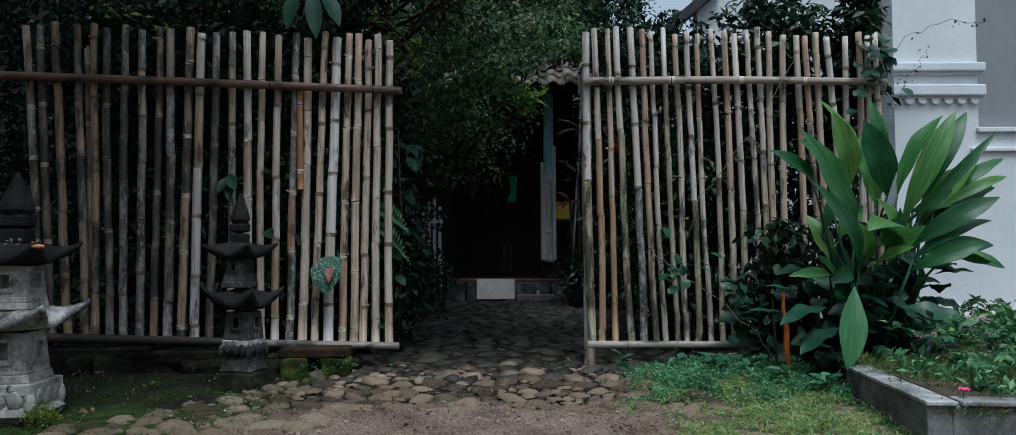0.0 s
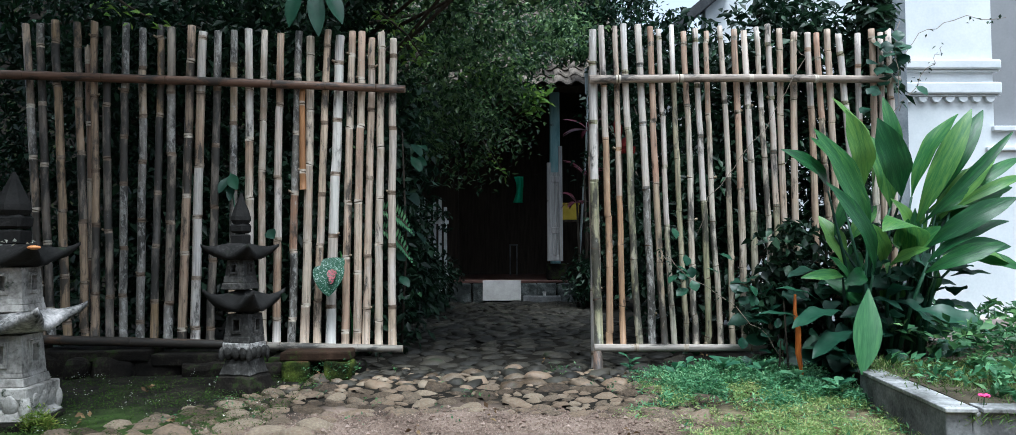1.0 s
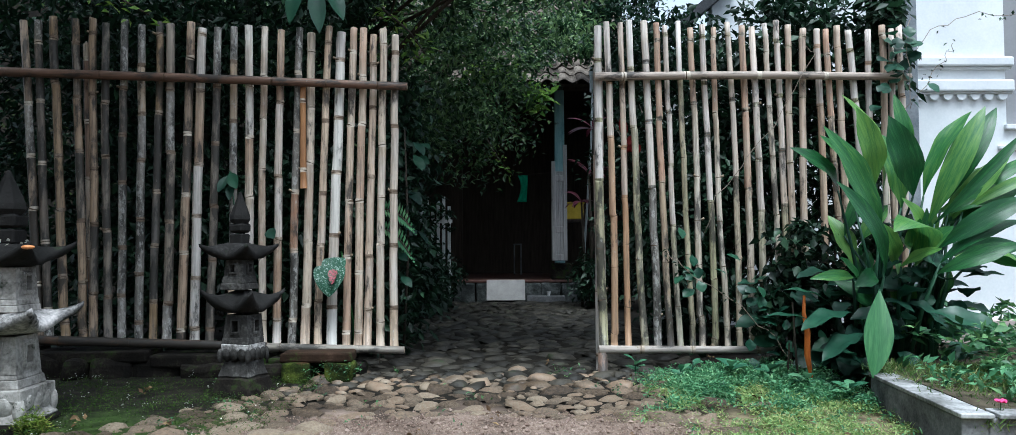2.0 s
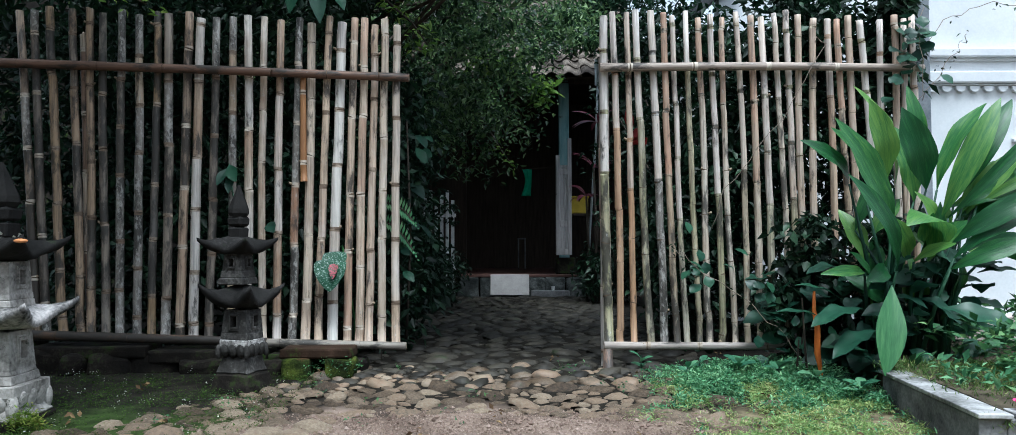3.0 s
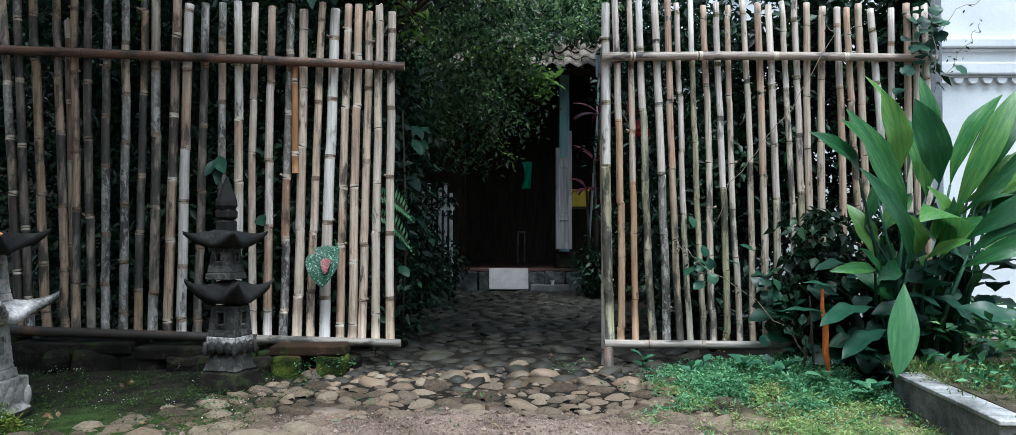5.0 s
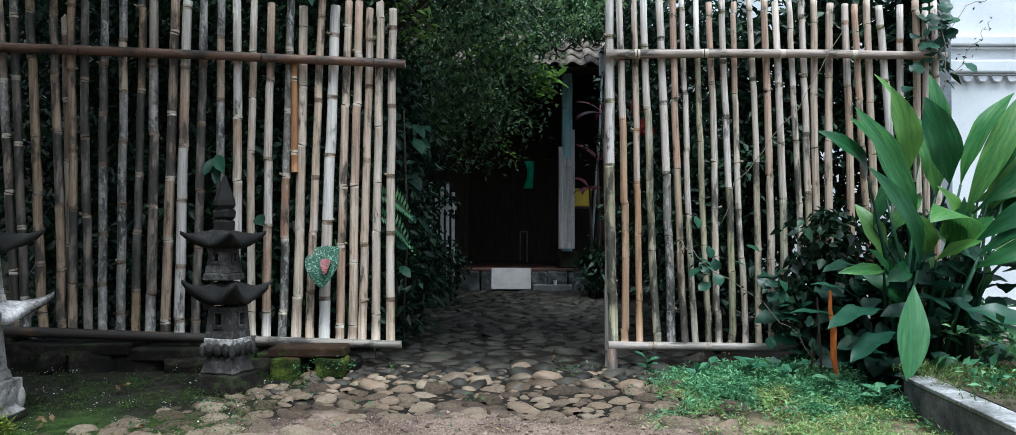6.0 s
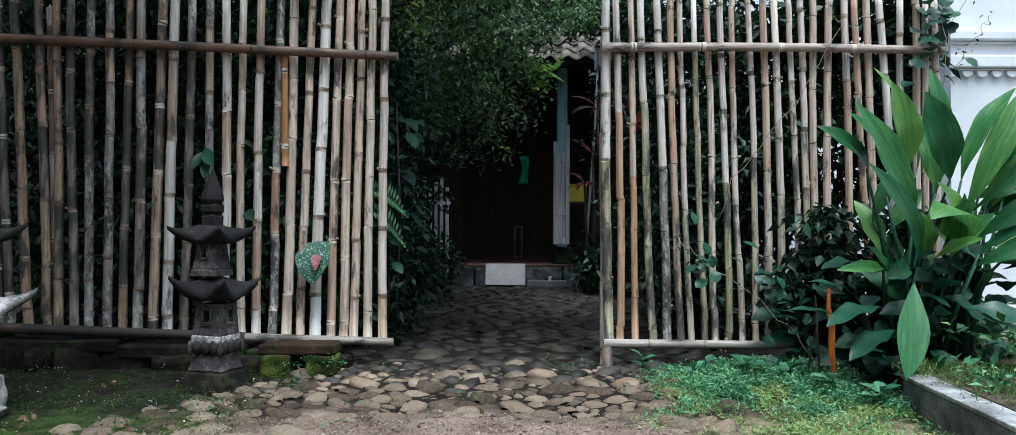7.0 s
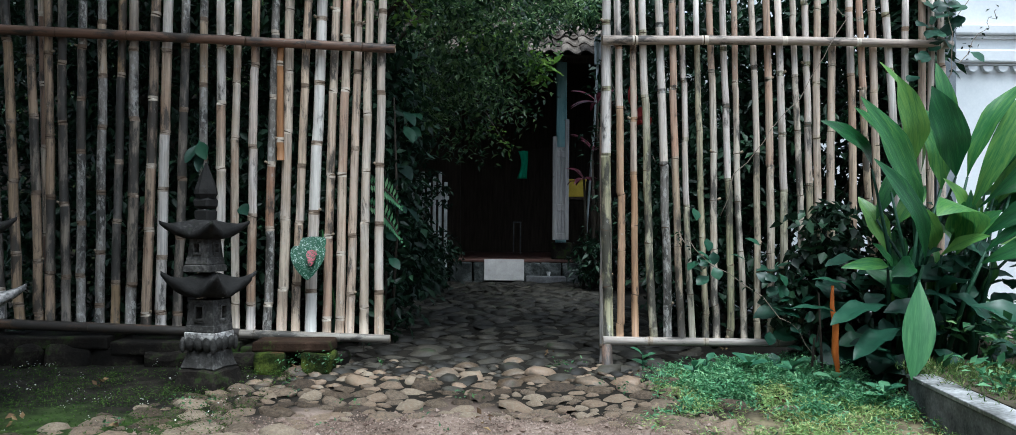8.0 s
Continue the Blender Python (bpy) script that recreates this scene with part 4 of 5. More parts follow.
stool = thing("side_table", "small dark wooden side table", "table", 1.12, 7.7, 0.31)
part("tabletop", box(-0.25, 0.35, -0.2, 0.2, 0.90, 0.94, 0.006), DARK_WOOD, stool)
for sx in (-0.22, 0.30):
    for sy in (-0.16, 0.16):
        part("leg", box(sx - 0.02, sx + 0.02, sy - 0.02, sy + 0.02, 0, 0.90, 0.003), DARK_WOOD, stool)
crate = thing("yellow_crate", "yellow plastic crate on a dark side table", "crate", 1.13, 7.7, 1.25)
part("crate_body", roughen(box(-0.15, 0.15, -0.12, 0.12, 0, 0.27, 0.02), 0.004, 8, 1), YELLOW, crate)
part("crate_rim", box(-0.165, 0.165, -0.135, 0.135, 0.245, 0.28, 0.008), YELLOW, crate)


def hung_cloth():
    verts, faces, n, k = [], [], 14, 5
    for i in range(n + 1):
        for j in range(k + 1):
            u, v = i / n, j / k
            w = 0.15 - 0.05 * math.sin(math.pi * u)
            verts.append(((v - 0.5) * w + 0.02 * math.sin(u * 4), 0.02 * math.sin(v * 9 + u * 3), -0.42 * u))
    for i in range(n):
        for j in range(k):
            a = i * (k + 1) + j
            faces.append((a, a + 1, a + k + 2, a + k + 1))
    ob = new("hanging_cloth", mesh_from("hanging_cloth", verts, faces, GREEN_CLOTH, smooth=True))
    sol = ob.modifiers.new("thickness", "SOLIDIFY")
    sol.thickness = 0.004
    ob.matrix_basis = pose(0.30, 7.25, 1.93)
    tagged(ob, "green cloth hanging from a dark line in the doorway", "cloth")
    v, f = tube([(-0.8, 7.25, 1.945), (0.3, 7.25, 1.93), (0.8, 7.2, 1.97)], [0.005] * 3, 6)
    line = new("clothes_line", mesh_from("clothes_line", v, f, DARK_WOOD))
    tagged(line, "thin dark cord strung across the doorway", "cord")


hung_cloth()


def white_palings():
    """A short run of white palings glimpsed in the shade beside the path."""
    g = thing("paling_fence", "short run of chipped white palings in deep shade", "fence")
    for i in range(9):
        x = -1.43 + i * 0.078
        part("paling", box(x, x + 0.045, 6.2, 6.22, 0.0, 1.46 + 0.08 * math.sin(i * 2.1), 0.004), WHITE_PAINT, g)
    for z in (0.4, 1.15):
        part("crossbar", box(-1.46, -0.74, 6.222, 6.25, z, z + 0.05, 0.004), WHITE_PAINT, g)


white_palings()


def downpipe():
    g = thing("downpipe", "grey plastic gutter end and slim downpipe", "drainpipe", kind="structure")
    v, f = tube([(1.25, 5.9, 2.96), (1.25, 5.9, 3.32)], [0.042, 0.042], 16)
    piece("hopper", mesh_from("hopper", v, f, PIPE, smooth=False), g)
    v, f = tube([(1.25, 5.9, 3.2), (1.25, 5.9, 3.27)], [0.048, 0.048], 16)
    piece("collar", mesh_from("collar", v, f, PIPE), g)
    v, f = tube([(1.25, 5.9, 2.96), (1.22, 5.92, 2.2), (1.13, 5.95, 0.9), (1.08, 5.95, 0.0)], [0.016] * 4, 10)
    piece("pipe", mesh_from("pipe", v, f, PIPE, smooth=True), g)


downpipe()

wall = part("backing_wall", roughen(box(-9.0, -1.9, 5.4, 5.6, -0.05, 4.6), 0.01, 2, 4), MOSSY, None)
tagged(wall, "added dark mossy backing wall behind the trees", "wall", kind="structure")

# ---- footing, kerb and planter ----
def footing():
    g = thing("stone_footing", "low mossy stone footing below the fence", "footing", kind="structure")
    rng = random.Random(12)
    x = -3.6
    while x < -1.0:
        w = rng.uniform(0.5, 0.85)
        w = min(w, -0.98 - x)
        z = 0.108 - 0.036 * (x + w / 2 + 0.66) - 0.03
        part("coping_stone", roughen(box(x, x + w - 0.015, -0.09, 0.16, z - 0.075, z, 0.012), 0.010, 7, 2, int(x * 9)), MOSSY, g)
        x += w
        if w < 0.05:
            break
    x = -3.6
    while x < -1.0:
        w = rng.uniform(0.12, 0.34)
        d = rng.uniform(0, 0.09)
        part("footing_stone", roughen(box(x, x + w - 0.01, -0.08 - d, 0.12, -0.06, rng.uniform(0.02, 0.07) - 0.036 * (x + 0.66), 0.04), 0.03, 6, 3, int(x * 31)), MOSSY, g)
        x += w
    for cx in (-1.25, -1.00):
        part("mossy_block", roughen(box(cx - 0.085, cx + 0.085, -0.28, -0.08, -0.06, 0.088, 0.02), 0.018, 9, 4, int(cx * 50)), MOSS_BLOCK, g, "moss-covered stone block")
    part("coping_stone", roughen(box(-1.36, -0.93, -0.24, -0.05, 0.09, 0.150, 0.012), 0.008, 9, 3, 5), RED_COPING, g, "reddish mossy coping block")


MOSS_BLOCK = material("vivid moss on stone", [(0.32, (0.006, 0.008, 0.003)), (0.5, (0.018, 0.027, 0.006)), (0.7, (0.065, 0.085, 0.014))], scale=9, rough=1.0, bump=1.0, fine=90,
                      spots=(0.07, 0.035, 0.018), spot_scale=7, spot_level=0.60)
RED_COPING = material("reddish damp stone", [(0.3, (0.012, 0.008, 0.005)), (0.6, (0.038, 0.022, 0.014)), (0.8, (0.08, 0.05, 0.034))], scale=8, rough=0.95, bump=0.7, fine=80,
                      spots=(0.035, 0.055, 0.012), spot_scale=9, spot_level=0.57)


footing()


def planter():
    g = thing("planter_kerb", "raised garden bed with grey kerb and pale coping", "planter", kind="structure")
    corner = Matrix.Translation((1.86, -0.95, 0))
    g.matrix_basis = corner @ Matrix.Rotation(radians(-6.7), 4, "Z") @ corner.inverted()
    part("kerb", roughen(box(1.86, 1.96, -1.95, -0.95, -0.15, 0.11, 0.006), 0.003, 8, 3), CONCRETE, g)
    part("kerb", roughen(box(1.96, 5.0, -1.95, -1.85, -0.15, 0.11, 0.006), 0.003, 8, 3), CONCRETE, g)
    y = -1.97
    i = 0
    while y < -0.97:
        h = min(0.42, -0.95 - y)
        part("coping_slab", box(1.85, 1.975, y, y + h - 0.006, 0.112, 0.130, 0.004), PALE_SLAB, g)
        y += h
    for k in range(7):
        part("coping_slab", box(1.993 + k * 0.43, 2.417 + k * 0.43, -1.97, -1.845, 0.112, 0.130, 0.004), PALE_SLAB, g)
    part("soil", roughen(box(1.98, 5.0, -1.85, 0.5, -0.1, 0.12), 0.02, 4, 6), SOIL, g, "dark garden soil")


SOIL = material("garden soil", [(0.3, (0.03, 0.025, 0.018)), (0.7, (0.09, 0.075, 0.05))], scale=9, rough=1.0, bump=0.8, fine=60)
planter()

# ---- fence panels and lanterns ----
left_panel()
right_panel()
lantern("dark mossy two-tiered stone lantern before the bamboo fence", -1.46, -0.58, -16,
        (0.124, 0.104, -0.06, 0.074), (0.100, 0.074, 0.074, 0.165), (0.094, 0.158, 0.218), ((0.086, 0.084, 0.214, 0.252), (0.082, 0.080, 0.252, 0.288)),
        (0.077, 0.068, 0.288, 0.412), (0.160, 0.425, 0.105, 0.115), ((0.076, 0.072, 0.548, 0.585), (0.068, 0.064, 0.585, 0.622)),
        (0.060, 0.052, 0.622, 0.712), (0.152, 0.718, 0.085, 0.075), (0.042, 0.80, 1.095), (STONE, LICHEN, STONE_ROOF, STONE_ROOF), -0.03)
lantern("grey two-tiered stone lantern with lichen on mossy ground", -2.36, -1.25, 4,
        (0.200, 0.180, -0.14, -0.02), (0.175, 0.128, -0.02, 0.062), (0.158, -0.005, 0.085), ((0.160, 0.157, 0.083, 0.135), (0.128, 0.122, 0.135, 0.175), (0.118, 0.112, 0.175, 0.200)),
        (0.112, 0.098, 0.200, 0.372), (0.248, 0.385, 0.11, 0.115), ((0.110, 0.106, 0.482, 0.515), (0.104, 0.100, 0.515, 0.545)),
        (0.098, 0.088, 0.545, 0.69), (0.218, 0.70, 0.10, 0.10), (0.062, 0.80, 1.15), (STONE_GREY, STONE_GREY, LICHEN_ROOF, STONE_ROOF))
fruit = bmesh.new()
bmesh.ops.create_uvsphere(fruit, u_segments=12, v_segments=8, radius=1.0, matrix=Matrix.Diagonal((0.028, 0.018, 0.010, 1)))
tagged(part("fruit_peel", fruit, OFFERING, None, m=pose(-2.14, -1.45, 0.784, 0, 0, 20)), "orange fruit peel lying on a lantern roof", "fruit")

# ---- the broad-leaved plant ----
# blades as base x, y, z, tip x, y, z and width, on the two clumps of canes
LEFT_BLADES = [
    (2.21, -0.40, 1.08, 1.92, -0.55, 1.64, 0.150), (2.08, -0.55, 1.10, 1.91, -0.75, 1.53, 0.150), (2.40, -0.35, 1.20, 2.32, -0.35, 1.68, 0.090), (2.34, -0.50, 1.06, 2.16, -0.60, 1.51, 0.175),
    (2.32, -0.40, 1.00, 2.22, -0.40, 1.43, 0.170), (2.08, -0.62, 0.80, 1.71, -0.80, 1.42, 0.150), (2.03, -0.45, 0.98, 1.77, -0.60, 1.40, 0.175), (1.93, -0.45, 1.10, 1.60, -0.60, 1.33, 0.100),
    (2.09, -0.65, 0.61, 1.75, -0.85, 1.12, 0.110), (1.94, -0.60, 0.60, 1.64, -0.75, 0.60, 0.060), (2.05, -0.62, 0.63, 1.88, -0.75, 0.56, 0.094),
]
RIGHT_BLADES = [
    (2.42, -0.50, 0.90, 2.74, -0.55, 1.57, 0.170), (2.54, -0.42, 1.00, 2.90, -0.40, 1.59, 0.155), (2.40, -0.50, 1.06, 2.69, -0.50, 1.55, 0.150), (2.43, -0.55, 0.90, 2.91, -0.65, 1.42, 0.080),
    (2.66, -0.45, 1.00, 3.12, -0.40, 1.30, 0.095), (2.62, -0.50, 0.97, 3.07, -0.50, 1.18, 0.080), (2.42, -0.60, 0.76, 2.86, -0.75, 1.04, 0.160), (2.42, -0.62, 0.68, 2.84, -0.70, 0.91, 0.115),
    (2.40, -0.62, 0.62, 2.78, -0.75, 0.78, 0.135), (2.56, -0.40, 0.90, 2.82, -0.35, 1.24, 0.110), (2.74, -0.40, 0.70, 3.01, -0.55, 0.63, 0.115), (2.21, -0.60, 0.66, 2.33, -0.80, 0.76, 0.090),
]


def broad_plant():
    g = thing("broad_leaf_plant", "tall broad-leaved ginger plant with glossy green leaves", "plant", 0, 0, 0)
    rng = random.Random(5)

    def stem(foot, base):
        v, f = tube([foot, foot.lerp(base, 0.6) + Vector((0, 0, 0.05)), base], [0.014, 0.010, 0.006], 7)
        piece("stem", mesh_from("stem", v, f, LEAF_DEEP, smooth=True), g)

    for clump, foot_x in ((LEFT_BLADES, 2.14), (RIGHT_BLADES, 2.34)):
        for i, (bx, by, bz, tx, ty, tz, w) in enumerate(clump):
            base, tip = Vector((bx, by, bz)), Vector((tx, ty, tz))
            out = (tip - base).normalized()
            arch = 0.45 + 0.75 * abs(out.x) + rng.uniform(-0.1, 0.25)
            place_leaf(g, base, tip, w * (1.0 if foot_x < 2.2 else 0.76), LEAF_BIG, arch, 0.26, i, rng.uniform(-0.4, 0.4), face=(-0.35 * out.x + rng.uniform(-0.25, 0.25), -0.8, 0.55), wave=0.16)
            stem(Vector((foot_x + rng.uniform(-0.09, 0.09), -0.42 + rng.uniform(-0.08, 0.08), 0.08)), base)
    # outer blades leaning over the bed
    for i in range(9):
        base = Vector((2.50 + rng.uniform(-0.06, 0.10), -0.45 + rng.uniform(-0.08, 0.1), rng.uniform(0.66, 0.98)))
        tip = base + Vector((rng.uniform(0.30, 0.52), rng.uniform(-0.2, 0.1), 0.42 - 0.055 * i + rng.uniform(-0.05, 0.05)))
        place_leaf(g, base, tip, rng.uniform(0.09, 0.13), LEAF_BIG, rng.uniform(0.7, 1.2), 0.26, 60 + i, rng.uniform(-0.5, 0.5), face=(-0.3, -0.75, 0.6), wave=0.16)
        stem(Vector((2.40 + rng.uniform(-0.08, 0.08), -0.42, 0.08)), base)
    # one blade folds over towards the drive, one hangs straight down before the kerb
    place_leaf(g, (2.33, -0.52, 0.66), (2.05, -0.84, 0.86), 0.22, LEAF_BIG, 2.5, 0.12, 41, 0.25, face=(0.1, -0.6, 0.8), wave=0.12)
    stem(Vector((2.26, -0.45, 0.08)), Vector((2.33, -0.52, 0.66)))
    place_leaf(g, (1.965, -0.85, 0.545), (1.835, -1.03, 0.115), 0.150, LEAF_HANGING, 0.3, 0.16, 16, 0.0, face=(0.1, -0.85, 0.4), wave=0.03)
    stem(Vector((2.15, -0.5, 0.08)), Vector((1.965, -0.85, 0.545)))
    # shorter inner blades in the shade of the others
    for i in range(20):
        a = rng.uniform(-1.1, 1.2)
        base = Vector((2.26 + rng.uniform(-0.24, 0.26), -0.34 + rng.uniform(-0.12, 0.12), rng.uniform(0.35, 0.85)))
        ln = rng.uniform(0.32, 0.5)
        tip = base + Vector((math.sin(a) * ln * 0.9, rng.uniform(-0.22, 0.15), math.cos(a) * ln * 0.7))
        place_leaf(g, base, tip, rng.uniform(0.09, 0.14), LEAF_BIG, rng.uniform(0.5, 1.1), 0.26, 90 + i, rng.uniform(-0.6, 0.6), face=(rng.uniform(-0.5, 0.5), -0.6, 0.7), wave=0.14)
        if i % 2:
            stem(Vector((2.25 + rng.uniform(-0.15, 0.15), -0.4, 0.08)), base)


broad_plant()


def under_plants():
    rng = random.Random(21)
    g = thing("shade_plant", "dark broad-leaved shrub with quilted leaves", "plant")
    for i in range(170):
        a = rng.uniform(-math.pi, math.pi)
        base = Vector((rng.uniform(1.6, 2.7), rng.uniform(-0.62, 0.1), rng.uniform(0.02, 0.68)))
        if abs(base.x - 1.72) < 0.14 and base.y < -0.2:
            continue
        ln = rng.uniform(0.14, 0.28)
        tip = base + Vector((math.cos(a) * ln, -abs(math.sin(a)) * ln * 0.6, rng.uniform(-0.10, 0.10)))
        place_leaf(g, base, tip, ln * rng.uniform(0.38, 0.56), LEAF_SHADE if base.y < -0.5 and rng.random() < 0.3 else LEAF_DEEP, rng.uniform(0.3, 1.0), 0.2, i, rng.uniform(-0.5, 0.5), wave=0.14)
    # a few large quilted blades catch the light in front
    for i, (base, tip, w) in enumerate((((1.90, -0.68, 0.41), (1.56, -0.82, 0.33), 0.13), ((1.95, -0.70, 0.30), (1.66, -0.84, 0.17), 0.12), ((2.30, -0.70, 0.42), (2.62, -0.85, 0.30), 0.14),
                                        ((1.86, -0.55, 0.62), (1.60, -0.66, 0.60), 0.10), ((1.72, -0.62, 0.34), (1.40, -0.74, 0.40), 0.05), ((1.80, -0.62, 0.46), (1.52, -0.70, 0.54), 0.05))):
        place_leaf(g, base, tip, w, LEAF_SHADE, 0.7, 0.18, 200 + i, 0.2, wave=0.2)
    for i in range(14):
        p = Vector((rng.uniform(1.6, 2.5), rng.uniform(-0.45, 0.0), -0.03))
        v, f = tube([p, p + Vector((rng.uniform(-0.05, 0.05), -0.05, rng.uniform(0.25, 0.5)))], [0.008, 0.004], 6)
        piece("stem", mesh_from("stem", v, f, BARK), g)


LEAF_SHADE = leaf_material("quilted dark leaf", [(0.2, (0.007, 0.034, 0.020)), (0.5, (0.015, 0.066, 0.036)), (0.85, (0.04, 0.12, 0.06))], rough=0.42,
                           glow=0.2, random_tint=0.5, island=False)
under_plants()

v, f = tube([(1.70, -0.60, -0.05), (1.69, -0.60, 0.08), (1.675, -0.60, 0.17), (1.682, -0.59, 0.30), (1.668, -0.58, 0.40), (1.675, -0.57, 0.50)], [0.010, 0.011, 0.017, 0.016, 0.011, 0.007], 9)
tagged(new("orange_stake", mesh_from("orange_stake", v, f, ORANGE, smooth=True)), "bright orange wooden stake among dark leaves", "stake")


def vines():
    rng = random.Random(33)
    g = thing("creeper", "thin leafy creeper climbing over the bamboo fence", "vine")
    runs = [
        [(1.75, -0.3, 0.0), (1.62, -0.3, 0.22), (1.40, -0.28, 0.42), (1.10, -0.2, 0.62), (1.0, -0.1, 0.75)],
        [(1.25, -0.03, 0.85), (1.35, -0.04, 1.1), (1.55, -0.04, 1.35), (1.85, -0.06, 1.75), (1.98, -0.07, 2.02), (1.90, -0.05, 2.03)],
        [(2.45, -0.05, 1.0), (2.48, -0.1, 1.5), (2.55, -0.1, 1.9), (2.62, 0.0, 2.25)],
        [(2.6, 0.1, 1.95), (2.9, 0.3, 2.25), (3.2, 0.4, 2.38), (3.6, 0.42, 2.40)],
        [(2.75, 0.3, 1.7), (2.95, 0.4, 1.95), (3.1, 0.45, 2.1), (3.15, 0.45, 2.2)],
    ]
    for run in runs:
        pts = []
        for a, b in zip(run, run[1:]):
            for k in range(4):
                pts.append(Vector(a).lerp(Vector(b), k / 4) + Vector((rng.gauss(0, 0.014), rng.gauss(0, 0.006), rng.gauss(0, 0.014))))
        pts.append(Vector(run[-1]))
        v, f = tube(pts, [0.0022] * len(pts), 6)
        piece("stem", mesh_from("stem", v, f, VINE, smooth=True), g)
    spots = []
    for run, c in ((runs[0], 26), (runs[3], 8), (runs[4], 10)):
        for i in range(c):
            k = rng.randrange(len(run) - 1)
            p = Vector(run[k]).lerp(Vector(run[k + 1]), rng.random())
            spots.append((*p, 0.05, 2))
    scatter_leaves("small_leaves", spots, LEAF_SHADE_SMALL, g, (0.018, 0.04), 0.55, seed=3)
    for i in range(34):
        c = Vector((2.52, -0.04, 1.93)) if i < 34 else Vector((2.72, 0.25, 1.66))
        base = c + Vector((rng.gauss(0, 0.08), rng.gauss(0, 0.05), rng.gauss(0, 0.14)))
        a = rng.uniform(0, 6.28)
        place_leaf(g, base, base + Vector((math.cos(a) * 0.08, -0.03, math.sin(a) * 0.05 - 0.03)), 0.075, LEAF_SHADE, 0.5, 0.15, i, rng.uniform(-0.6, 0.6))
    for i in range(40):
        run = runs[0]
        k = rng.randrange(len(run) - 1)
        base = Vector(run[k]).lerp(Vector(run[k + 1]), rng.random()) + Vector((rng.gauss(0.08, 0.12), 0.05, rng.gauss(-0.03, 0.07)))
        a = rng.uniform(0, 6.28)
        place_leaf(g, base, base + Vector((math.cos(a) * 0.08, -0.03, math.sin(a) * 0.04 - 0.03)), 0.065, LEAF_SHADE, 0.5, 0.15, i, rng.uniform(-0.6, 0.6))


LEAF_SHADE_SMALL = LEAF_DARK
vines()


SPOTTED = material("spotted caladium leaf", [(0.3, (0.008, 0.045, 0.024)), (0.6, (0.02, 0.085, 0.045))], scale=12, rough=0.5, bump=0.1, spots=(0.40, 0.48, 0.43), spot_scale=95,
                   spot_level=0.54)


def caladium():
    g = thing("caladium", "spotted green and red caladium leaves poking through the fence", "plant")
    for i, (dx, dz, s, m, y) in enumerate(((0.0, 0.0, 0.20, SPOTTED, -0.04), (0.02, 0.045, 0.15, SPOTTED, -0.02), (0.022, -0.03, 0.09, SPOTTED_RED, -0.062))):
        base = Vector((-1.095 + dx, y, 0.675 + dz))
        place_leaf(g, base, base + Vector((0.0, -0.05, -s)), s * (1.0 if i < 2 else 0.62), m, 0.6, 0.1, i, 0.25, heart=True, face=(0.15, -0.9, 0.3))
    v, f = tube([(-1.12, -0.04, 0.68), (-1.06, 0.10, 0.76), (-1.0, 0.2, 0.3), (-1.0, 0.25, -0.03)], [0.006] * 4, 6)
    piece("stem", mesh_from("stem", v, f, LEAF_BIG, smooth=True), g)


caladium()

# ---- foliage behind and above ----
tree("shade tree with dense dark small-leaved crown", -1.3, 3.4, [((-1.1, 3.2, 3.2), (1.9, 1.5, 1.2), 330), ((-0.35, 3.5, 2.4), (0.75, 0.9, 0.9), 120)], 3.0, 0.11, seed=5)
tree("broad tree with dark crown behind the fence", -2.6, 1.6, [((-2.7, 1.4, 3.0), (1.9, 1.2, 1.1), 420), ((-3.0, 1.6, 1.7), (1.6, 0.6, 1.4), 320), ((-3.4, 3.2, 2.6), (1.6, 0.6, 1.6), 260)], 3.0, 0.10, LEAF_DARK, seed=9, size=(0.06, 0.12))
tree("tall tree arching over the garden path", -1.5, 1.9, [((-0.1, 1.35, 3.5), (1.6, 1.35, 0.6), 250), ((0.15, 0.05, 3.9), (1.3, 1.0, 0.4), 190), ((-0.9, 4.4, 4.1), (1.1, 0.9, 0.8), 80), ((0.55, 4.5, 3.55), (0.75, 0.4, 0.45), 56), ((1.0, 5.1, 3.75), (0.35, 0.25, 0.3), 14)], 3.6, 0.045, seed=13, size=(0.06, 0.12))
tree("overhanging tree with dark leaves above the lanterns", -4.2, -0.3, [((-3.0, -0.9, 3.8), (1.9, 1.6, 0.7), 190), ((-2.2, -1.6, 4.0), (1.0, 0.9, 0.4), 60)], 3.4, 0.12, seed=17, size=(0.08, 0.15))
tree("unseen thick tree added to block light from the left", -4.8, -2.0, [((-4.5, -1.9, 2.6), (1.3, 1.7, 2.0), 190)], 3.2, 0.14, seed=23, size=(0.09, 0.17))
for i, (tx, ty, th) in enumerate(((-9.0, -4.5, 3.5), (-8.0, -9.5, 4.0), (-4.0, -11.5, 4.5), (0.5, -12.5, 4.5), (4.5, -12.0, 4.0), (8.5, -10.0, 4.0))):
    tree("unseen tall tree added to block the low sky", tx, ty, [((tx, ty, th * 0.8), (2.4, 1.6, th * 0.75), 190)], th, 0.16, seed=61 + i, size=(0.2, 0.34), aspect=0.6, puff=(0.35, 0.6))
tree("unseen spreading tree added to shade the drive", -4.6, -4.6, [((-3.3, -3.6, 4.3), (1.9, 1.8, 0.8), 60)], 4.0, 0.13, seed=29, size=(0.10, 0.2))
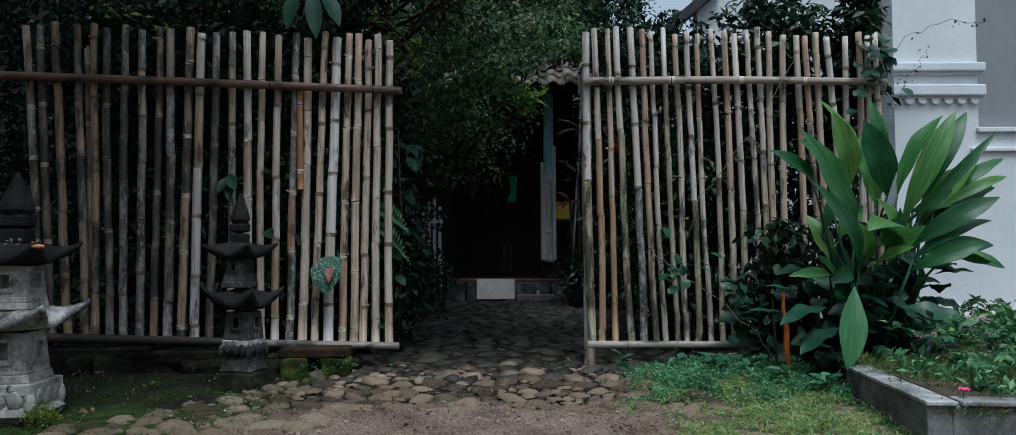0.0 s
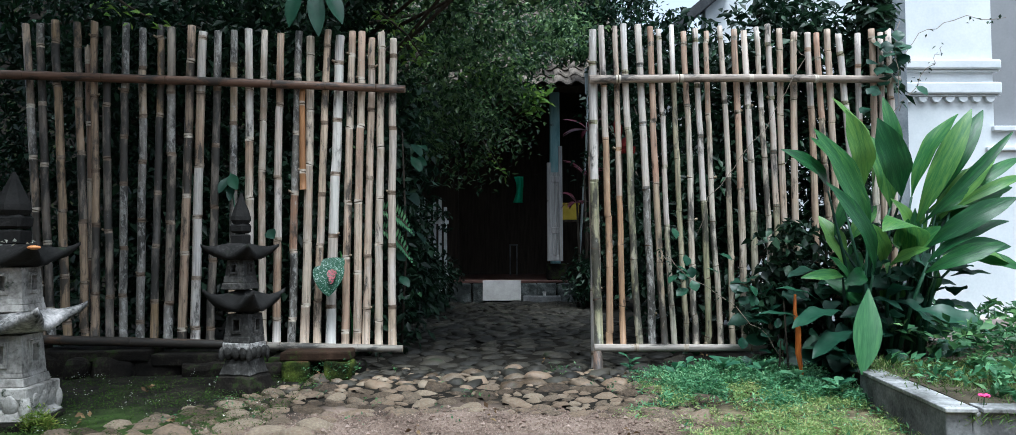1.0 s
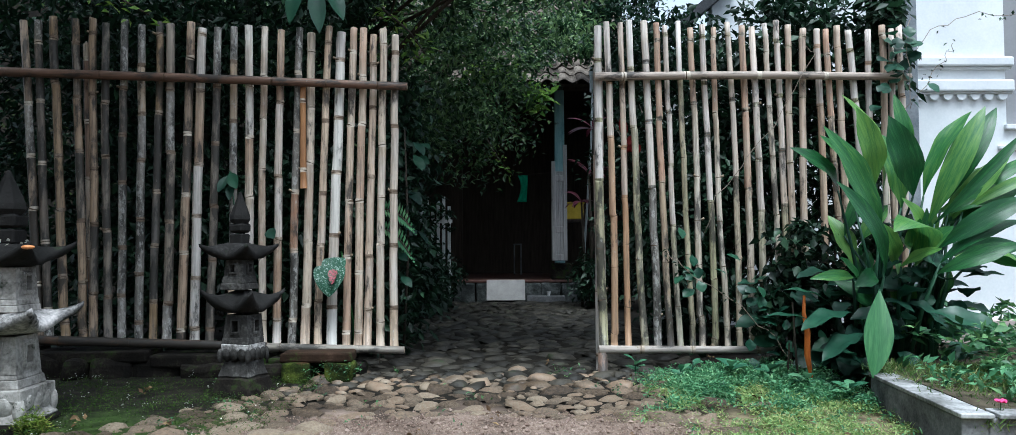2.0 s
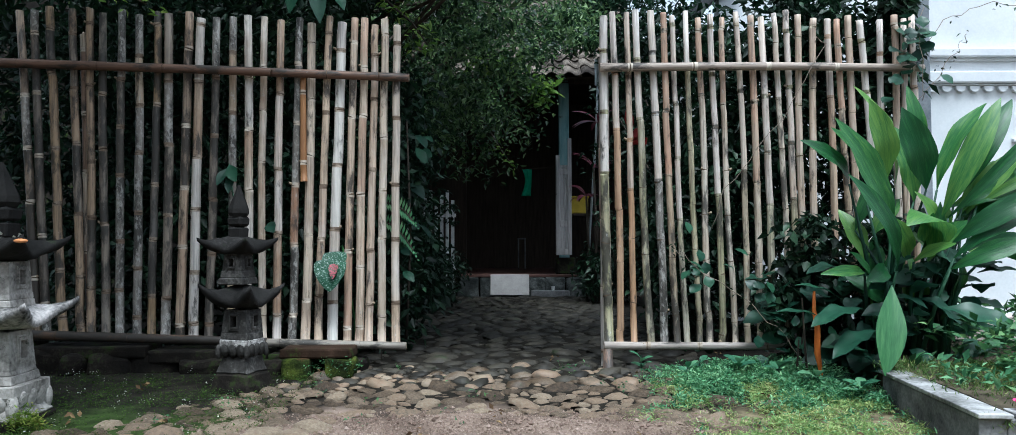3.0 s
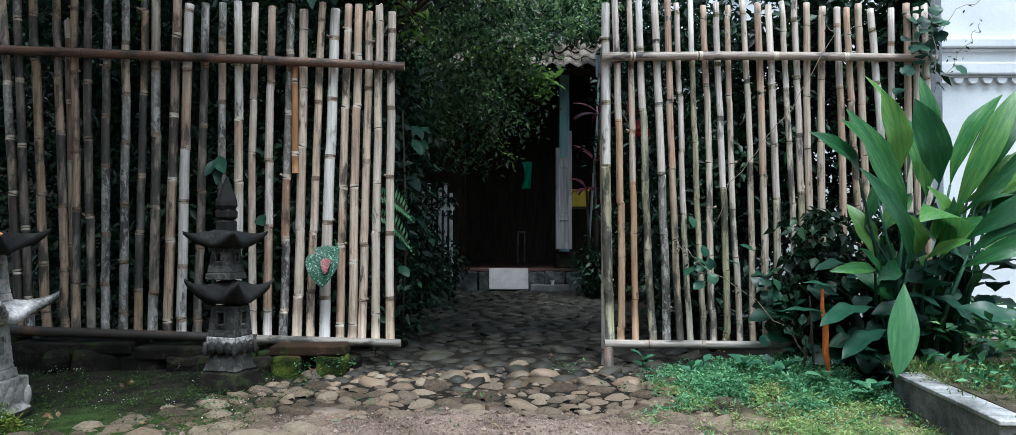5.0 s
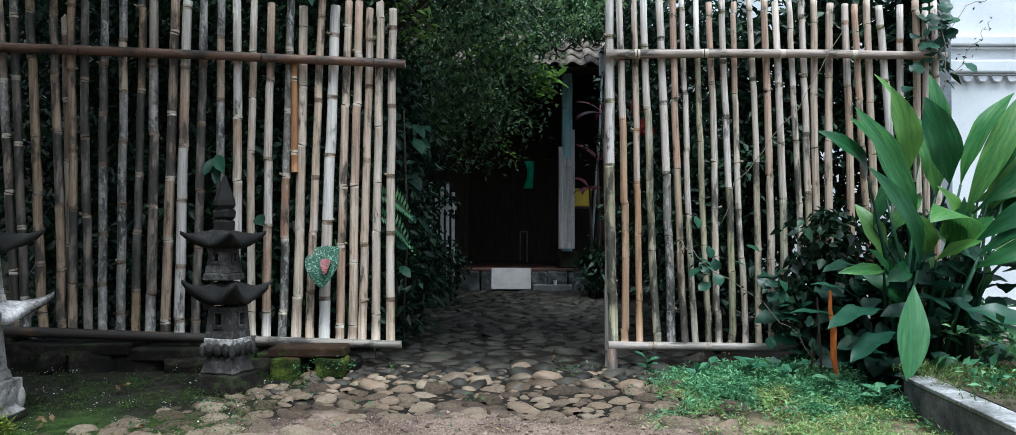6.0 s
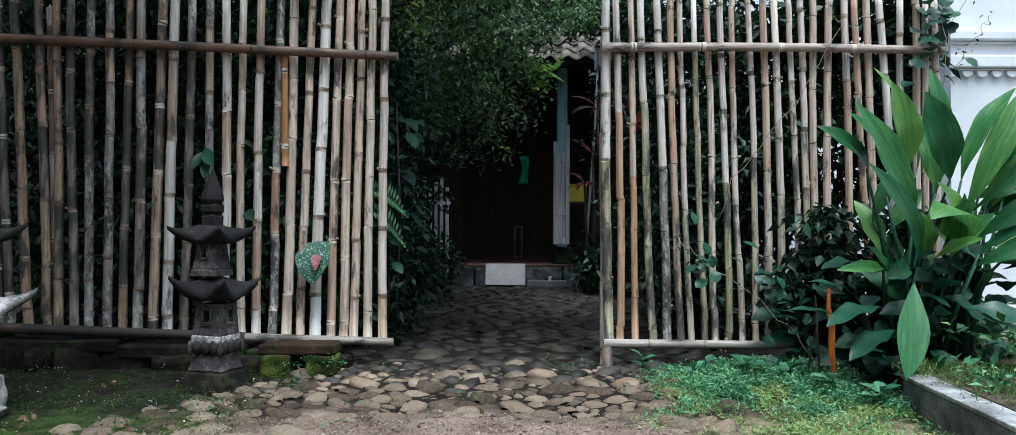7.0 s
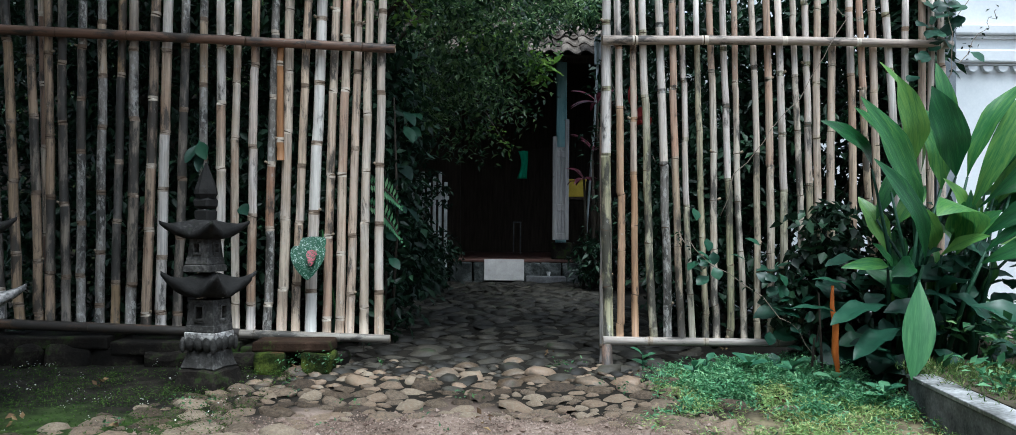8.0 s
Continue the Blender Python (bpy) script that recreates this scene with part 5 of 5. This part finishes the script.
tree("dark tree filling the back of the garden", -2.6, 4.6, [((-2.6, 4.4, 2.2), (1.6, 0.9, 2.0), 260), ((-1.2, 5.5, 3.0), (1.2, 0.6, 1.2), 150)], 3.4, 0.10, seed=19, size=(0.07, 0.13))
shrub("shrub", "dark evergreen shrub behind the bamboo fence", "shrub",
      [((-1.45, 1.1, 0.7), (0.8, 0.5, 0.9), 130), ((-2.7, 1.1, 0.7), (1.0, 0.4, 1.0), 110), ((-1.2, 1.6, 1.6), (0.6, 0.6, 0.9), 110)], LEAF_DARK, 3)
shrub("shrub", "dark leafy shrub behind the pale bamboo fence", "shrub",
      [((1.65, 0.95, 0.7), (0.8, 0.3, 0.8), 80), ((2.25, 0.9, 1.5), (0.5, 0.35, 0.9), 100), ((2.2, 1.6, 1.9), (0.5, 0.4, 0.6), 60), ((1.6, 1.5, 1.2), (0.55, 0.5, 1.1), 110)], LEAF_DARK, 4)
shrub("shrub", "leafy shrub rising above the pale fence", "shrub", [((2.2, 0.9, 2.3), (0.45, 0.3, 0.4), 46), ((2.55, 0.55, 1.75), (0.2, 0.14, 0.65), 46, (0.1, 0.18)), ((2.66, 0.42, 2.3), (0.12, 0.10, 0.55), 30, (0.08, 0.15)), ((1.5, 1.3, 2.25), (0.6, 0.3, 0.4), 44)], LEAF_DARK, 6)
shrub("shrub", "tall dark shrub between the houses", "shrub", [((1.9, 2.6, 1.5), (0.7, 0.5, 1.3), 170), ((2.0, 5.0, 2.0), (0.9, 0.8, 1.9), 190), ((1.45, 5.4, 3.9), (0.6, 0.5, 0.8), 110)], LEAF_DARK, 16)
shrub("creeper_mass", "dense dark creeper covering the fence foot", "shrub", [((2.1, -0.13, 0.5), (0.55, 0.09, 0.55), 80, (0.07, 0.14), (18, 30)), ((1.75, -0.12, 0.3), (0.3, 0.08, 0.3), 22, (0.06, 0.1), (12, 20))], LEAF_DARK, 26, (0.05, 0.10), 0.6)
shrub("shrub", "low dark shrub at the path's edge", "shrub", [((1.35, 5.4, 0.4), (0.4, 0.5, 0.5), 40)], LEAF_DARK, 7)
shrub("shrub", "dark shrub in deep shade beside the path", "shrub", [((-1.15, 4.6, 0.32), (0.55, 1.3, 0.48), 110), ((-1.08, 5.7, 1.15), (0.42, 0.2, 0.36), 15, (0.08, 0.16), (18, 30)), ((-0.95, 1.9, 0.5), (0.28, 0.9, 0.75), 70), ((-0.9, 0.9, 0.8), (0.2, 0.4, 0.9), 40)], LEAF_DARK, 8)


def leafy_branch(label, points, mat, size, seed, count=12, aspect=0.4):
    g = thing("leafy_branch", label, "branch")
    v, f = tube(points, [0.012 - 0.008 * i / (len(points) - 1) for i in range(len(points))], 6)
    piece("twig", mesh_from("twig", v, f, BARK, smooth=True), g)
    rng = random.Random(seed)
    spots = []
    for i in range(count):
        k = rng.randrange(len(points) - 1)
        p = Vector(points[k]).lerp(Vector(points[k + 1]), rng.random())
        spots.append((*p, 0.16, 9))
    scatter_leaves("leaves", spots, mat, g, size, aspect, 0.2, seed)
    return g


leafy_branch("bright young leaves catching light beside the roof eave", [(-0.35, 3.6, 2.75), (0.05, 3.5, 2.68), (0.30, 3.45, 2.52), (0.42, 3.4, 2.25)], LEAF_LIGHT, (0.09, 0.17), 3, 16)
leafy_branch("yellow-green leaves hanging over the fence top", [(-2.6, -0.1, 2.5), (-2.38, -0.1, 2.33), (-2.22, -0.12, 2.24)], LEAF_LIGHT, (0.05, 0.09), 5, 3)


def hanging_leaves():
    g = thing("hanging_leaves", "large drooping green leaves above the fence", "leaves")
    for i, (x, dx, ln) in enumerate(((-1.30, -0.06, 0.32), (-1.22, 0.05, 0.38), (-1.16, 0.14, 0.30))):
        place_leaf(g, (x, 0.0, 2.52), (x + dx, -0.06, 2.52 - ln), 0.105, LEAF_DEEP, 0.3, 0.2, i)
    v, f = tube([(-1.22, 0.0, 2.52), (-1.3, 0.3, 2.9), (-1.3, 1.0, 3.3)], [0.008, 0.01, 0.012], 6)
    piece("stem", mesh_from("stem", v, f, BARK, smooth=True), g)


hanging_leaves()


def fern(x, y, z, reach, count, seed):
    """Arching fronds with rows of narrow leaflets."""
    rng = random.Random(seed)
    g = thing("fern", "green fern frond arching out of the shade", "fern")
    for k in range(count):
        a = rng.uniform(-0.5, 0.6)
        verts, faces, spine = [], [], []
        for i in range(15):
            u = i / 14
            p = Vector((x + reach * u * math.cos(a), y - reach * 0.4 * u, z + 0.12 * k - 0.22 * u * u + reach * u * math.sin(a)))
            spine.append(p)
            w = 0.075 * math.sin(math.pi * (0.12 + 0.88 * u)) + 0.004
            for sd in (-1, 1):
                b = len(verts)
                out = Vector((0.25, -0.2, sd)).normalized() * w
                verts += [p, p + out * 0.5 + Vector((0.010, 0, 0)), p + out, p + out * 0.5 - Vector((0.008, 0, 0))]
                faces.append((b, b + 1, b + 2, b + 3))
        piece("frond", mesh_from("frond", verts, faces, LEAF_BLUE), g)
        v, f = tube([Vector((x, y, -0.02)), Vector((x, y, z * 0.6)), *spine[::3]], [0.004] * (2 + len(spine[::3])), 5)
        piece("stem", mesh_from("stem", v, f, BARK), g)


fern(-0.85, 0.35, 0.92, 0.26, 2, 71)


def path_edge_plants():
    rng = random.Random(145)
    g = thing("philodendron", "large-leaved dark philodendron behind the fence end", "plant")
    for i in range(18):
        base = Vector((-0.78 + rng.uniform(-0.2, 0.16), rng.uniform(0.5, 1.2), rng.uniform(0.15, 1.6)))
        a = rng.uniform(-0.7, 0.9)
        ln = rng.uniform(0.10, 0.20)
        place_leaf(g, base, base + Vector((math.cos(a) * ln * 0.7, -0.08, -abs(math.sin(a)) * ln - 0.03)), ln * 0.5, LEAF_DEEP, 0.7, 0.2, i, rng.uniform(-0.9, 0.9))
    for i in range(3):
        x = -0.88 + 0.06 * i
        v, f = tube([(x, 0.9, -0.03), (x + 0.05, 0.8, 0.8), (x + 0.02, 0.8, rng.uniform(1.0, 1.7))], [0.012, 0.01, 0.006], 6)
        piece("stem", mesh_from("stem", v, f, BARK, smooth=True), g)


path_edge_plants()


def cordyline():
    rng = random.Random(46)
    g = thing("cordyline", "red-leaved cordyline in the shade by the house", "plant")
    for c in ((1.12, 5.3, 1.75), (1.18, 5.3, 2.35), (1.05, 5.6, 1.4)):
        for i in range(8):
            a, e = rng.uniform(0, 6.28), rng.uniform(-0.4, 0.9)
            place_leaf(g, c, Vector(c) + Vector((math.cos(a) * 0.34, math.sin(a) * 0.3, 0.25 * math.sin(e))), 0.055, LEAF_RED, 1.0, 0.3, i)
        v, f = tube([(c[0], c[1], -0.03), (c[0] + 0.03, c[1], c[2] * 0.5), c], [0.022, 0.018, 0.014], 7)
        piece("stem", mesh_from("stem", v, f, BARK, smooth=True), g)


cordyline()


def red_shrub():
    rng = random.Random(48)
    g = thing("red_leaf_plant", "red-leaved plant behind the pale bamboo poles", "plant")
    for i in range(6):
        base = Vector((0.88 + rng.gauss(0, 0.03), 0.62, 1.50 + rng.uniform(-0.05, 0.1)))
        place_leaf(g, base, base + Vector((rng.uniform(-0.1, 0.1), -0.06, rng.uniform(0.0, 0.16))), 0.06, RED_LEAF, 0.5, 0.2, i, face=(0, -0.9, 0.3))
    v, f = tube([(0.9, 0.7, -0.03), (0.87, 0.64, 0.8), (0.88, 0.62, 1.5)], [0.012, 0.009, 0.006], 6)
    piece("stem", mesh_from("stem", v, f, BARK, smooth=True), g)


RED_LEAF = leaf_material("bright red leaf", [(0.3, (0.14, 0.012, 0.012)), (0.7, (0.26, 0.03, 0.025))], rough=0.45, island=False)
red_shrub()

# ---- ground cover ----
def cover(name, label, area, count, mat, size, seed, z=0.0, tall=0.05, aspect=0.45, category="plants", droop=-0.4):
    rng = random.Random(seed)
    spots = []
    while len(spots) < count:
        x, y = rng.uniform(*area[0]), rng.uniform(*area[1])
        if area[2](x, y) < rng.random():
            continue
        spots.append((x, y, z + ground_z(x, y) + rng.uniform(0.0, tall(x, y) if callable(tall) else tall), 0.035, 5))
    scatter_leaves(name, spots, mat, None, size, aspect, droop, seed, label, "stuff", category)


TURF_STONES = [(1.06, -0.91, 0.085), (1.28, -1.04, 0.075), (0.90, -0.52, 0.08), (1.13, -1.32, 0.045), (0.96, -1.50, 0.08), (0.75, -0.91, 0.085), (1.22, -1.58, 0.05)]


def right_bed(x, y):
    if any(math.hypot((x - sx) / 1.3, y - sy) < sr * 0.85 for sx, sy, sr in TURF_STONES):
        return 0.0
    edge = 0.72 + 0.30 * noise.noise(Vector((x * 2, y * 2, 3))) + 0.25 * max(0.0, y + 0.6)
    return 0.0 if x < edge else min(1.0, (x - edge) * 3)


def weed_patch(x, y):
    d = 1.5 * noise.noise(Vector((x * 3.4, y * 4.6, 7))) + 1.1 * (y + 1.0) + 0.30 * (x - 1.35)
    return right_bed(x, y) * max(0.02, min(1.0, 0.25 + 3.0 * d))


def turf_patch(x, y):
    return right_bed(x, y) * max(0.04, min(1.0, 0.5 + 3.0 * noise.noise(Vector((x * 5, y * 7, 9)))))


def weed_rise(x, y):
    return 0.02 + 0.085 * max(0.0, min(1.0, weed_patch(x, y))) * max(0.0, 0.5 + noise.noise(Vector((x * 9, y * 9, 2))))


cover("ground_cover", "low blue-green creeping ground cover weeds", ((0.5, 1.86), (-2.1, -0.12), weed_patch), 4600, LEAF_BLUE, (0.014, 0.036), 51, tall=weed_rise, aspect=0.30)
cover("turf", "short patchy yellow-green turf", ((0.5, 1.86), (-2.4, -0.3), turf_patch), 4800, GRASS, (0.014, 0.034), 52, tall=0.018, aspect=0.18, category="grass", droop=-0.4)
cover("bed_grass", "rough grass growing in the raised bed", ((1.76, 3.6), (-2.0, -0.7), lambda x, y: 0.0 if x < 1.90 + 0.117 * (y + 0.95) else 0.5 if x < 2.0 + 0.117 * (y + 0.95) else 1.0), 3600, BED_GRASS, (0.02, 0.055), 53, z=0.13, tall=0.02, aspect=0.12, category="grass", droop=-1.2)
cover("bed_weeds", "leafy green weeds in the raised bed", ((2.05, 3.6), (-1.8, 0.3), lambda x, y: 0.3 + 0.7 * (x > 2.4 and y > -1.4)), 430, LEAF_WEED, (0.04, 0.10), 54, z=0.13, tall=0.26)
cover("bed_herbs", "small pale green herbs along the kerb", ((1.98, 3.0), (-1.85, -0.9), lambda x, y: 0.5), 130, LEAF_BLUE, (0.03, 0.07), 57, z=0.13, tall=0.12)
cover("moss_cover", "green moss and tiny weeds on damp ground", ((-3.2, -1.1), (-1.9, -0.2), lambda x, y: 0.25 + 0.75 * (noise.noise(Vector((x * 3, y * 3, 1))) > 0)), 4200, MOSS, (0.006, 0.014), 55, tall=0.008)
cover("lantern_tuft", "bright grass and moss tuft at the lantern foot", ((-2.20, -2.06), (-1.44, -1.38), lambda x, y: 1.0), 130, LANTERN_TUFT, (0.015, 0.035), 58, tall=lambda x, y: 0.09 * max(0.1, 1 - abs(x + 2.13) * 10), aspect=0.2, category="grass")
cover("footing_weeds", "small weeds along the stone footing", ((-1.2, -0.9), (-0.35, -0.05), lambda x, y: 1.0), 70, LEAF_WEED, (0.012, 0.026), 56, tall=0.10)

flower = thing("pink_flower", "single pink flower in the raised bed", "flower", 1.92, -1.90, 0.11)
v, f = tube([(0, 0, 0), (0.005, 0, 0.05)], [0.003, 0.002], 6)
piece("stem", mesh_from("stem", v, f, LEAF_BIG), flower)
for i in range(5):
    a = i * 1.257
    place_leaf(flower, (0.005, 0, 0.05), (0.005 + 0.022 * math.cos(a), 0.022 * math.sin(a), 0.06), 0.02, PETAL, 0.4, 0.1, i, name="petal")

# ---- cobbles and gravel, last ----
def cobble_mesh(seed, mat):
    bm = bmesh.new()
    bmesh.ops.create_icosphere(bm, subdivisions=2, radius=1.0)
    for v in bm.verts:
        d = 1 + 0.40 * noise.noise(v.co * 1.2 + Vector((seed * 5.3, 0, 0))) + 0.07 * noise.noise(v.co * 3.1 + Vector((0, seed * 2.3, 0)))
        v.co *= d
        if v.co.z > 0.3:
            v.co.z = 0.3 + (v.co.z - 0.3) * 0.8
    bmesh.ops.delete(bm, geom=[v for v in bm.verts if v.co.z < -0.5], context="VERTS")
    me = bpy.data.meshes.new("cobble")
    bm.to_mesh(me)
    bm.free()
    me.materials.append(mat)
    me.polygons.foreach_set("use_smooth", [True] * len(me.polygons))
    return me


def on_path(x, y):
    if y > 0:
        return -1.0 + 0.02 * y < x < 1.25
    front = -1.12 - 0.28 * min(1.0, abs(x + 0.25) / 1.2) ** 2 + 0.08 * noise.noise(Vector((x * 3, 0, 2)))
    left = -0.95 + 0.75 * y * 0.9
    return y > front - (0.35 if x < -0.8 else 0) and left < x < 0.95 + 0.12 * noise.noise(Vector((y * 4, 1, 1)))


def cobbles():
    g = thing("cobble_path", "path of rounded river cobbles set in dark earth", "path", kind="structure")
    rng = random.Random(77)
    put = []
    grid = {}
    for tries in range(34000):
        y = rng.uniform(-1.7, 6.6)
        x = rng.uniform(-2.1, 1.3)
        if not on_path(x, y):
            continue
        r = (rng.uniform(0.045, 0.082) if tries < 2500 else rng.uniform(0.018, 0.045)) if y < 0.2 else rng.uniform(0.055, 0.11)
        ok = True
        gx, gy = int(x // 0.25), int(y // 0.25)
        for i in (-1, 0, 1):
            for j in (-1, 0, 1):
                for (px, py, pr) in grid.get((gx + i, gy + j), ()):
                    if math.hypot((px - x) * 0.9, (py - y) * 1.25) < (r + pr) * (0.94 if y < 0.2 else 0.92):
                        ok = False
        if ok:
            grid.setdefault((gx, gy), []).append((x, y, r))
            put.append((x, y, r))
    put += TURF_STONES
    shapes = [cobble_mesh(i, COBBLE) for i in range(8)]
    dark = [cobble_mesh(i, COBBLE_SHADED) for i in range(3)]
    put.sort(key=lambda q: q[1] - 2.0 * q[2])
    rest = {True: ([], []), False: ([], [])}
    for i, (x, y, r) in enumerate(put):
        m = pose(x, y, ground_z(x, y) - 0.012 - 0.16 * r, rng.uniform(-16, 16), rng.uniform(-16, 16), rng.uniform(-40, 40)) @ Matrix.Diagonal(
            (r * 1.25, r * 0.88, r * (rng.uniform(0.5, 0.85) if y < 0.1 else rng.uniform(0.34, 0.55)), 1))
        darker = rng.random() < (y + 0.7) / 0.9
        me = rng.choice(dark if darker else shapes)
        if i < 300:
            piece("cobble", me, g, m)
        else:
            verts, faces = rest[darker]
            b = len(verts)
            verts += [m @ v.co for v in me.vertices]
            faces += [tuple(k + b for k in p.vertices) for p in me.polygons]
    piece("far_cobbles", mesh_from("far_cobbles", *rest[True], COBBLE_SHADED, smooth=True), g, kind="stuff")
    piece("small_cobbles", mesh_from("small_cobbles", *rest[False], COBBLE_LOOSE, smooth=True), g, kind="stuff")


cobbles()


def gravel():
    rng = np.random.default_rng(9)
    n = 30000
    x = rng.uniform(-1.7, 1.5, n)
    y = rng.uniform(-2.6, -0.75, n)
    keep = (np.abs(x + 0.1) < 0.9 + 0.5 * rng.random(n)) & (y < -1.0 - 0.15 * rng.random(n) - 0.12 * (x + 0.2) ** 2)
    x, y = x[keep], y[keep]
    n = len(x)
    s = rng.uniform(0.0025, 0.0065, n) * (1 + (rng.random(n) > 0.97) * 1.6)
    base = np.array([(1, 0, 0), (-0.5, 0.85, 0), (-0.5, -0.85, 0), (0.15, 0.1, 0.8), (0.2, 0.0, -0.6)])
    ang = rng.uniform(0, 6.28, n)
    c, sn = np.cos(ang), np.sin(ang)
    p = base[None] * s[:, None, None]
    q = np.stack([p[..., 0] * c[:, None] - p[..., 1] * sn[:, None], p[..., 0] * sn[:, None] + p[..., 1] * c[:, None], p[..., 2]], axis=-1)
    q += np.stack([x, y, 0.03 * y - 0.008 + 0.3 * s], axis=-1)[:, None, :]
    fb = [(0, 1, 3), (1, 2, 3), (2, 0, 3), (1, 0, 4), (2, 1, 4), (0, 2, 4)]
    faces = [tuple(k * 5 + i for i in t) for k in range(n) for t in fb]
    ob = new("gravel", mesh_from("gravel", q.reshape(-1, 3), faces, PEBBLE))
    tagged(ob, "loose pinkish brown gravel on the drive", "gravel", kind="stuff")


gravel()


def litter():
    rng = random.Random(91)
    cover("leaf_litter", "small fallen leaves and pale petals on the ground", ((-3.0, 1.6), (-1.7, 0.6), lambda x, y: 0.6), 16, DRY_LEAF, (0.015, 0.04), 92, z=0.015, tall=0.02, aspect=0.6, droop=0.0)
    cover("path_weeds", "tiny green weeds between the cobbles", ((-1.7, 0.9), (-1.35, -0.1), lambda x, y: 0.9 * (noise.noise(Vector((x * 3.5, y * 3.5, 4))) > 0.32)), 60, LEAF_WEED, (0.012, 0.028), 93, z=0.015, tall=0.04)
    cover("moss_specks", "pale tiny blossoms on the moss", ((-2.9, -1.2), (-1.6, -0.2), lambda x, y: 0.6), 44, PALE_PETAL, (0.005, 0.012), 94, z=0.01, tall=0.02, aspect=0.7)


DRY_LEAF = leaf_material("dry leaf", [(0.2, (0.06, 0.035, 0.02)), (0.5, (0.15, 0.095, 0.05)), (0.85, (0.34, 0.24, 0.12))], rough=0.7)
PALE_PETAL = leaf_material("pale petal", [(0.3, (0.4, 0.42, 0.38)), (0.7, (0.62, 0.62, 0.55))], rough=0.6)
litter()


def fence_sprig():
    g = thing("sprig", "dark green sprig with large leaves poking through the fence", "plant")
    for i, (base, tip, w) in enumerate((((-1.74, -0.02, 1.26), (-1.67, -0.10, 1.15), 0.07), ((-1.75, -0.02, 1.24), (-1.79, -0.09, 1.13), 0.05), ((-1.73, 0.0, 1.20), (-1.72, -0.09, 1.08), 0.05),
                                        ((-1.50, 0.0, 0.90), (-1.44, -0.08, 0.84), 0.07))):
        place_leaf(g, base, tip, w, LEAF_DEEP, 0.6, 0.2, i, 0.2, face=(0.2, -0.9, 0.2))
    v, f = tube([(-1.70, 0.2, -0.03), (-1.71, 0.12, 0.7), (-1.745, -0.01, 1.27)], [0.008, 0.006, 0.004], 6)
    piece("stem", mesh_from("stem", v, f, LEAF_DEEP, smooth=True), g)


fence_sprig()


def broad_weeds():
    """Separate rosettes of broader weeds among the ground cover."""
    rng = random.Random(64)
    for x, y, n, ln in ((1.30, -0.42, 9, 0.10), (1.10, -0.34, 7, 0.07), (1.62, -0.74, 8, 0.11), (0.78, -0.22, 6, 0.07), (1.50, -0.50, 8, 0.09), (1.74, -0.98, 8, 0.09), (0.98, -0.55, 6, 0.06)):
        g = thing("weed", "small green weed with a rosette of broad leaves", "plant", group="broad weeds before the fence")
        z = ground_z(x, y)
        for i in range(n):
            a = i * 2.4 + rng.uniform(-0.3, 0.3)
            up = rng.uniform(0.03, 0.12)
            base = Vector((x, y, z + up * 0.8))
            place_leaf(g, base, base + Vector((math.cos(a) * ln, math.sin(a) * ln, up * 0.4)), ln * 0.5, LEAF_WEED_BIG, 0.8, 0.2, i, 0.0, face=(0, -0.2, 1.0))
        v, f = tube([(x, y, z - 0.02), (x, y, z + 0.11)], [0.004, 0.003], 6)
        piece("stem", mesh_from("stem", v, f, LEAF_DEEP), g)


LEAF_WEED_BIG = leaf_material("broad weed leaf", [(0.2, (0.03, 0.11, 0.06)), (0.5, (0.07, 0.20, 0.10)), (0.85, (0.16, 0.33, 0.17))], rough=0.45, island=False)
broad_weeds()


cup = bmesh.new()
bmesh.ops.create_cone(cup, cap_ends=True, segments=16, radius1=0.02, radius2=0.03, depth=0.06, matrix=Matrix.Translation((0, 0, 0.03)))
rim = [q for q in cup.faces if q.normal.z > 0.9]
bmesh.ops.inset_individual(cup, faces=rim, thickness=0.006, depth=0)
bmesh.ops.inset_individual(cup, faces=rim, thickness=0.002, depth=-0.04)
tagged(part("white_cup", cup, WHITE_PAINT, None, m=pose(0.66, 6.66, 0.085)), "small white cup on the ledge beside the step", "cup")

stand = thing("white_stool", "small greyish white stool in the dark doorway", "stool", 0.25, 9.2, 0.31)
part("seat", box(-0.075, 0.075, -0.08, 0.08, 0.54, 0.565, 0.005), CONCRETE, stand)
for sx in (-0.06, 0.06):
    for sy in (-0.065, 0.065):
        part("leg", box(sx - 0.011, sx + 0.011, sy - 0.011, sy + 0.011, 0, 0.54, 0.002), CONCRETE, stand)
leafy_branch("green sprig hanging before the dark doorway", [(-0.25, 5.6, 2.3), (-0.05, 5.5, 1.95), (0.15, 5.45, 1.72)], LEAF_LIGHT, (0.05, 0.10), 37, 3)
leafy_branch("bright leaves in the tree edge beside the fence", [(-1.0, 1.4, 2.75), (-0.75, 1.2, 2.5), (-0.62, 1.1, 2.3)], LEAF_LIGHT, (0.05, 0.10), 39, 6)
scatter_leaves("offering_petals", [(-2.40 + 0.07 * i, -1.50 + 0.01 * (i % 3), 0.80 + 0.002 * i, 0.02, 3) for i in range(-4, 5)], PALE_PETAL, None, (0.012, 0.025), 0.8, 0.0, 41,
               "white offering petals strewn on a lantern roof", "", "petals")
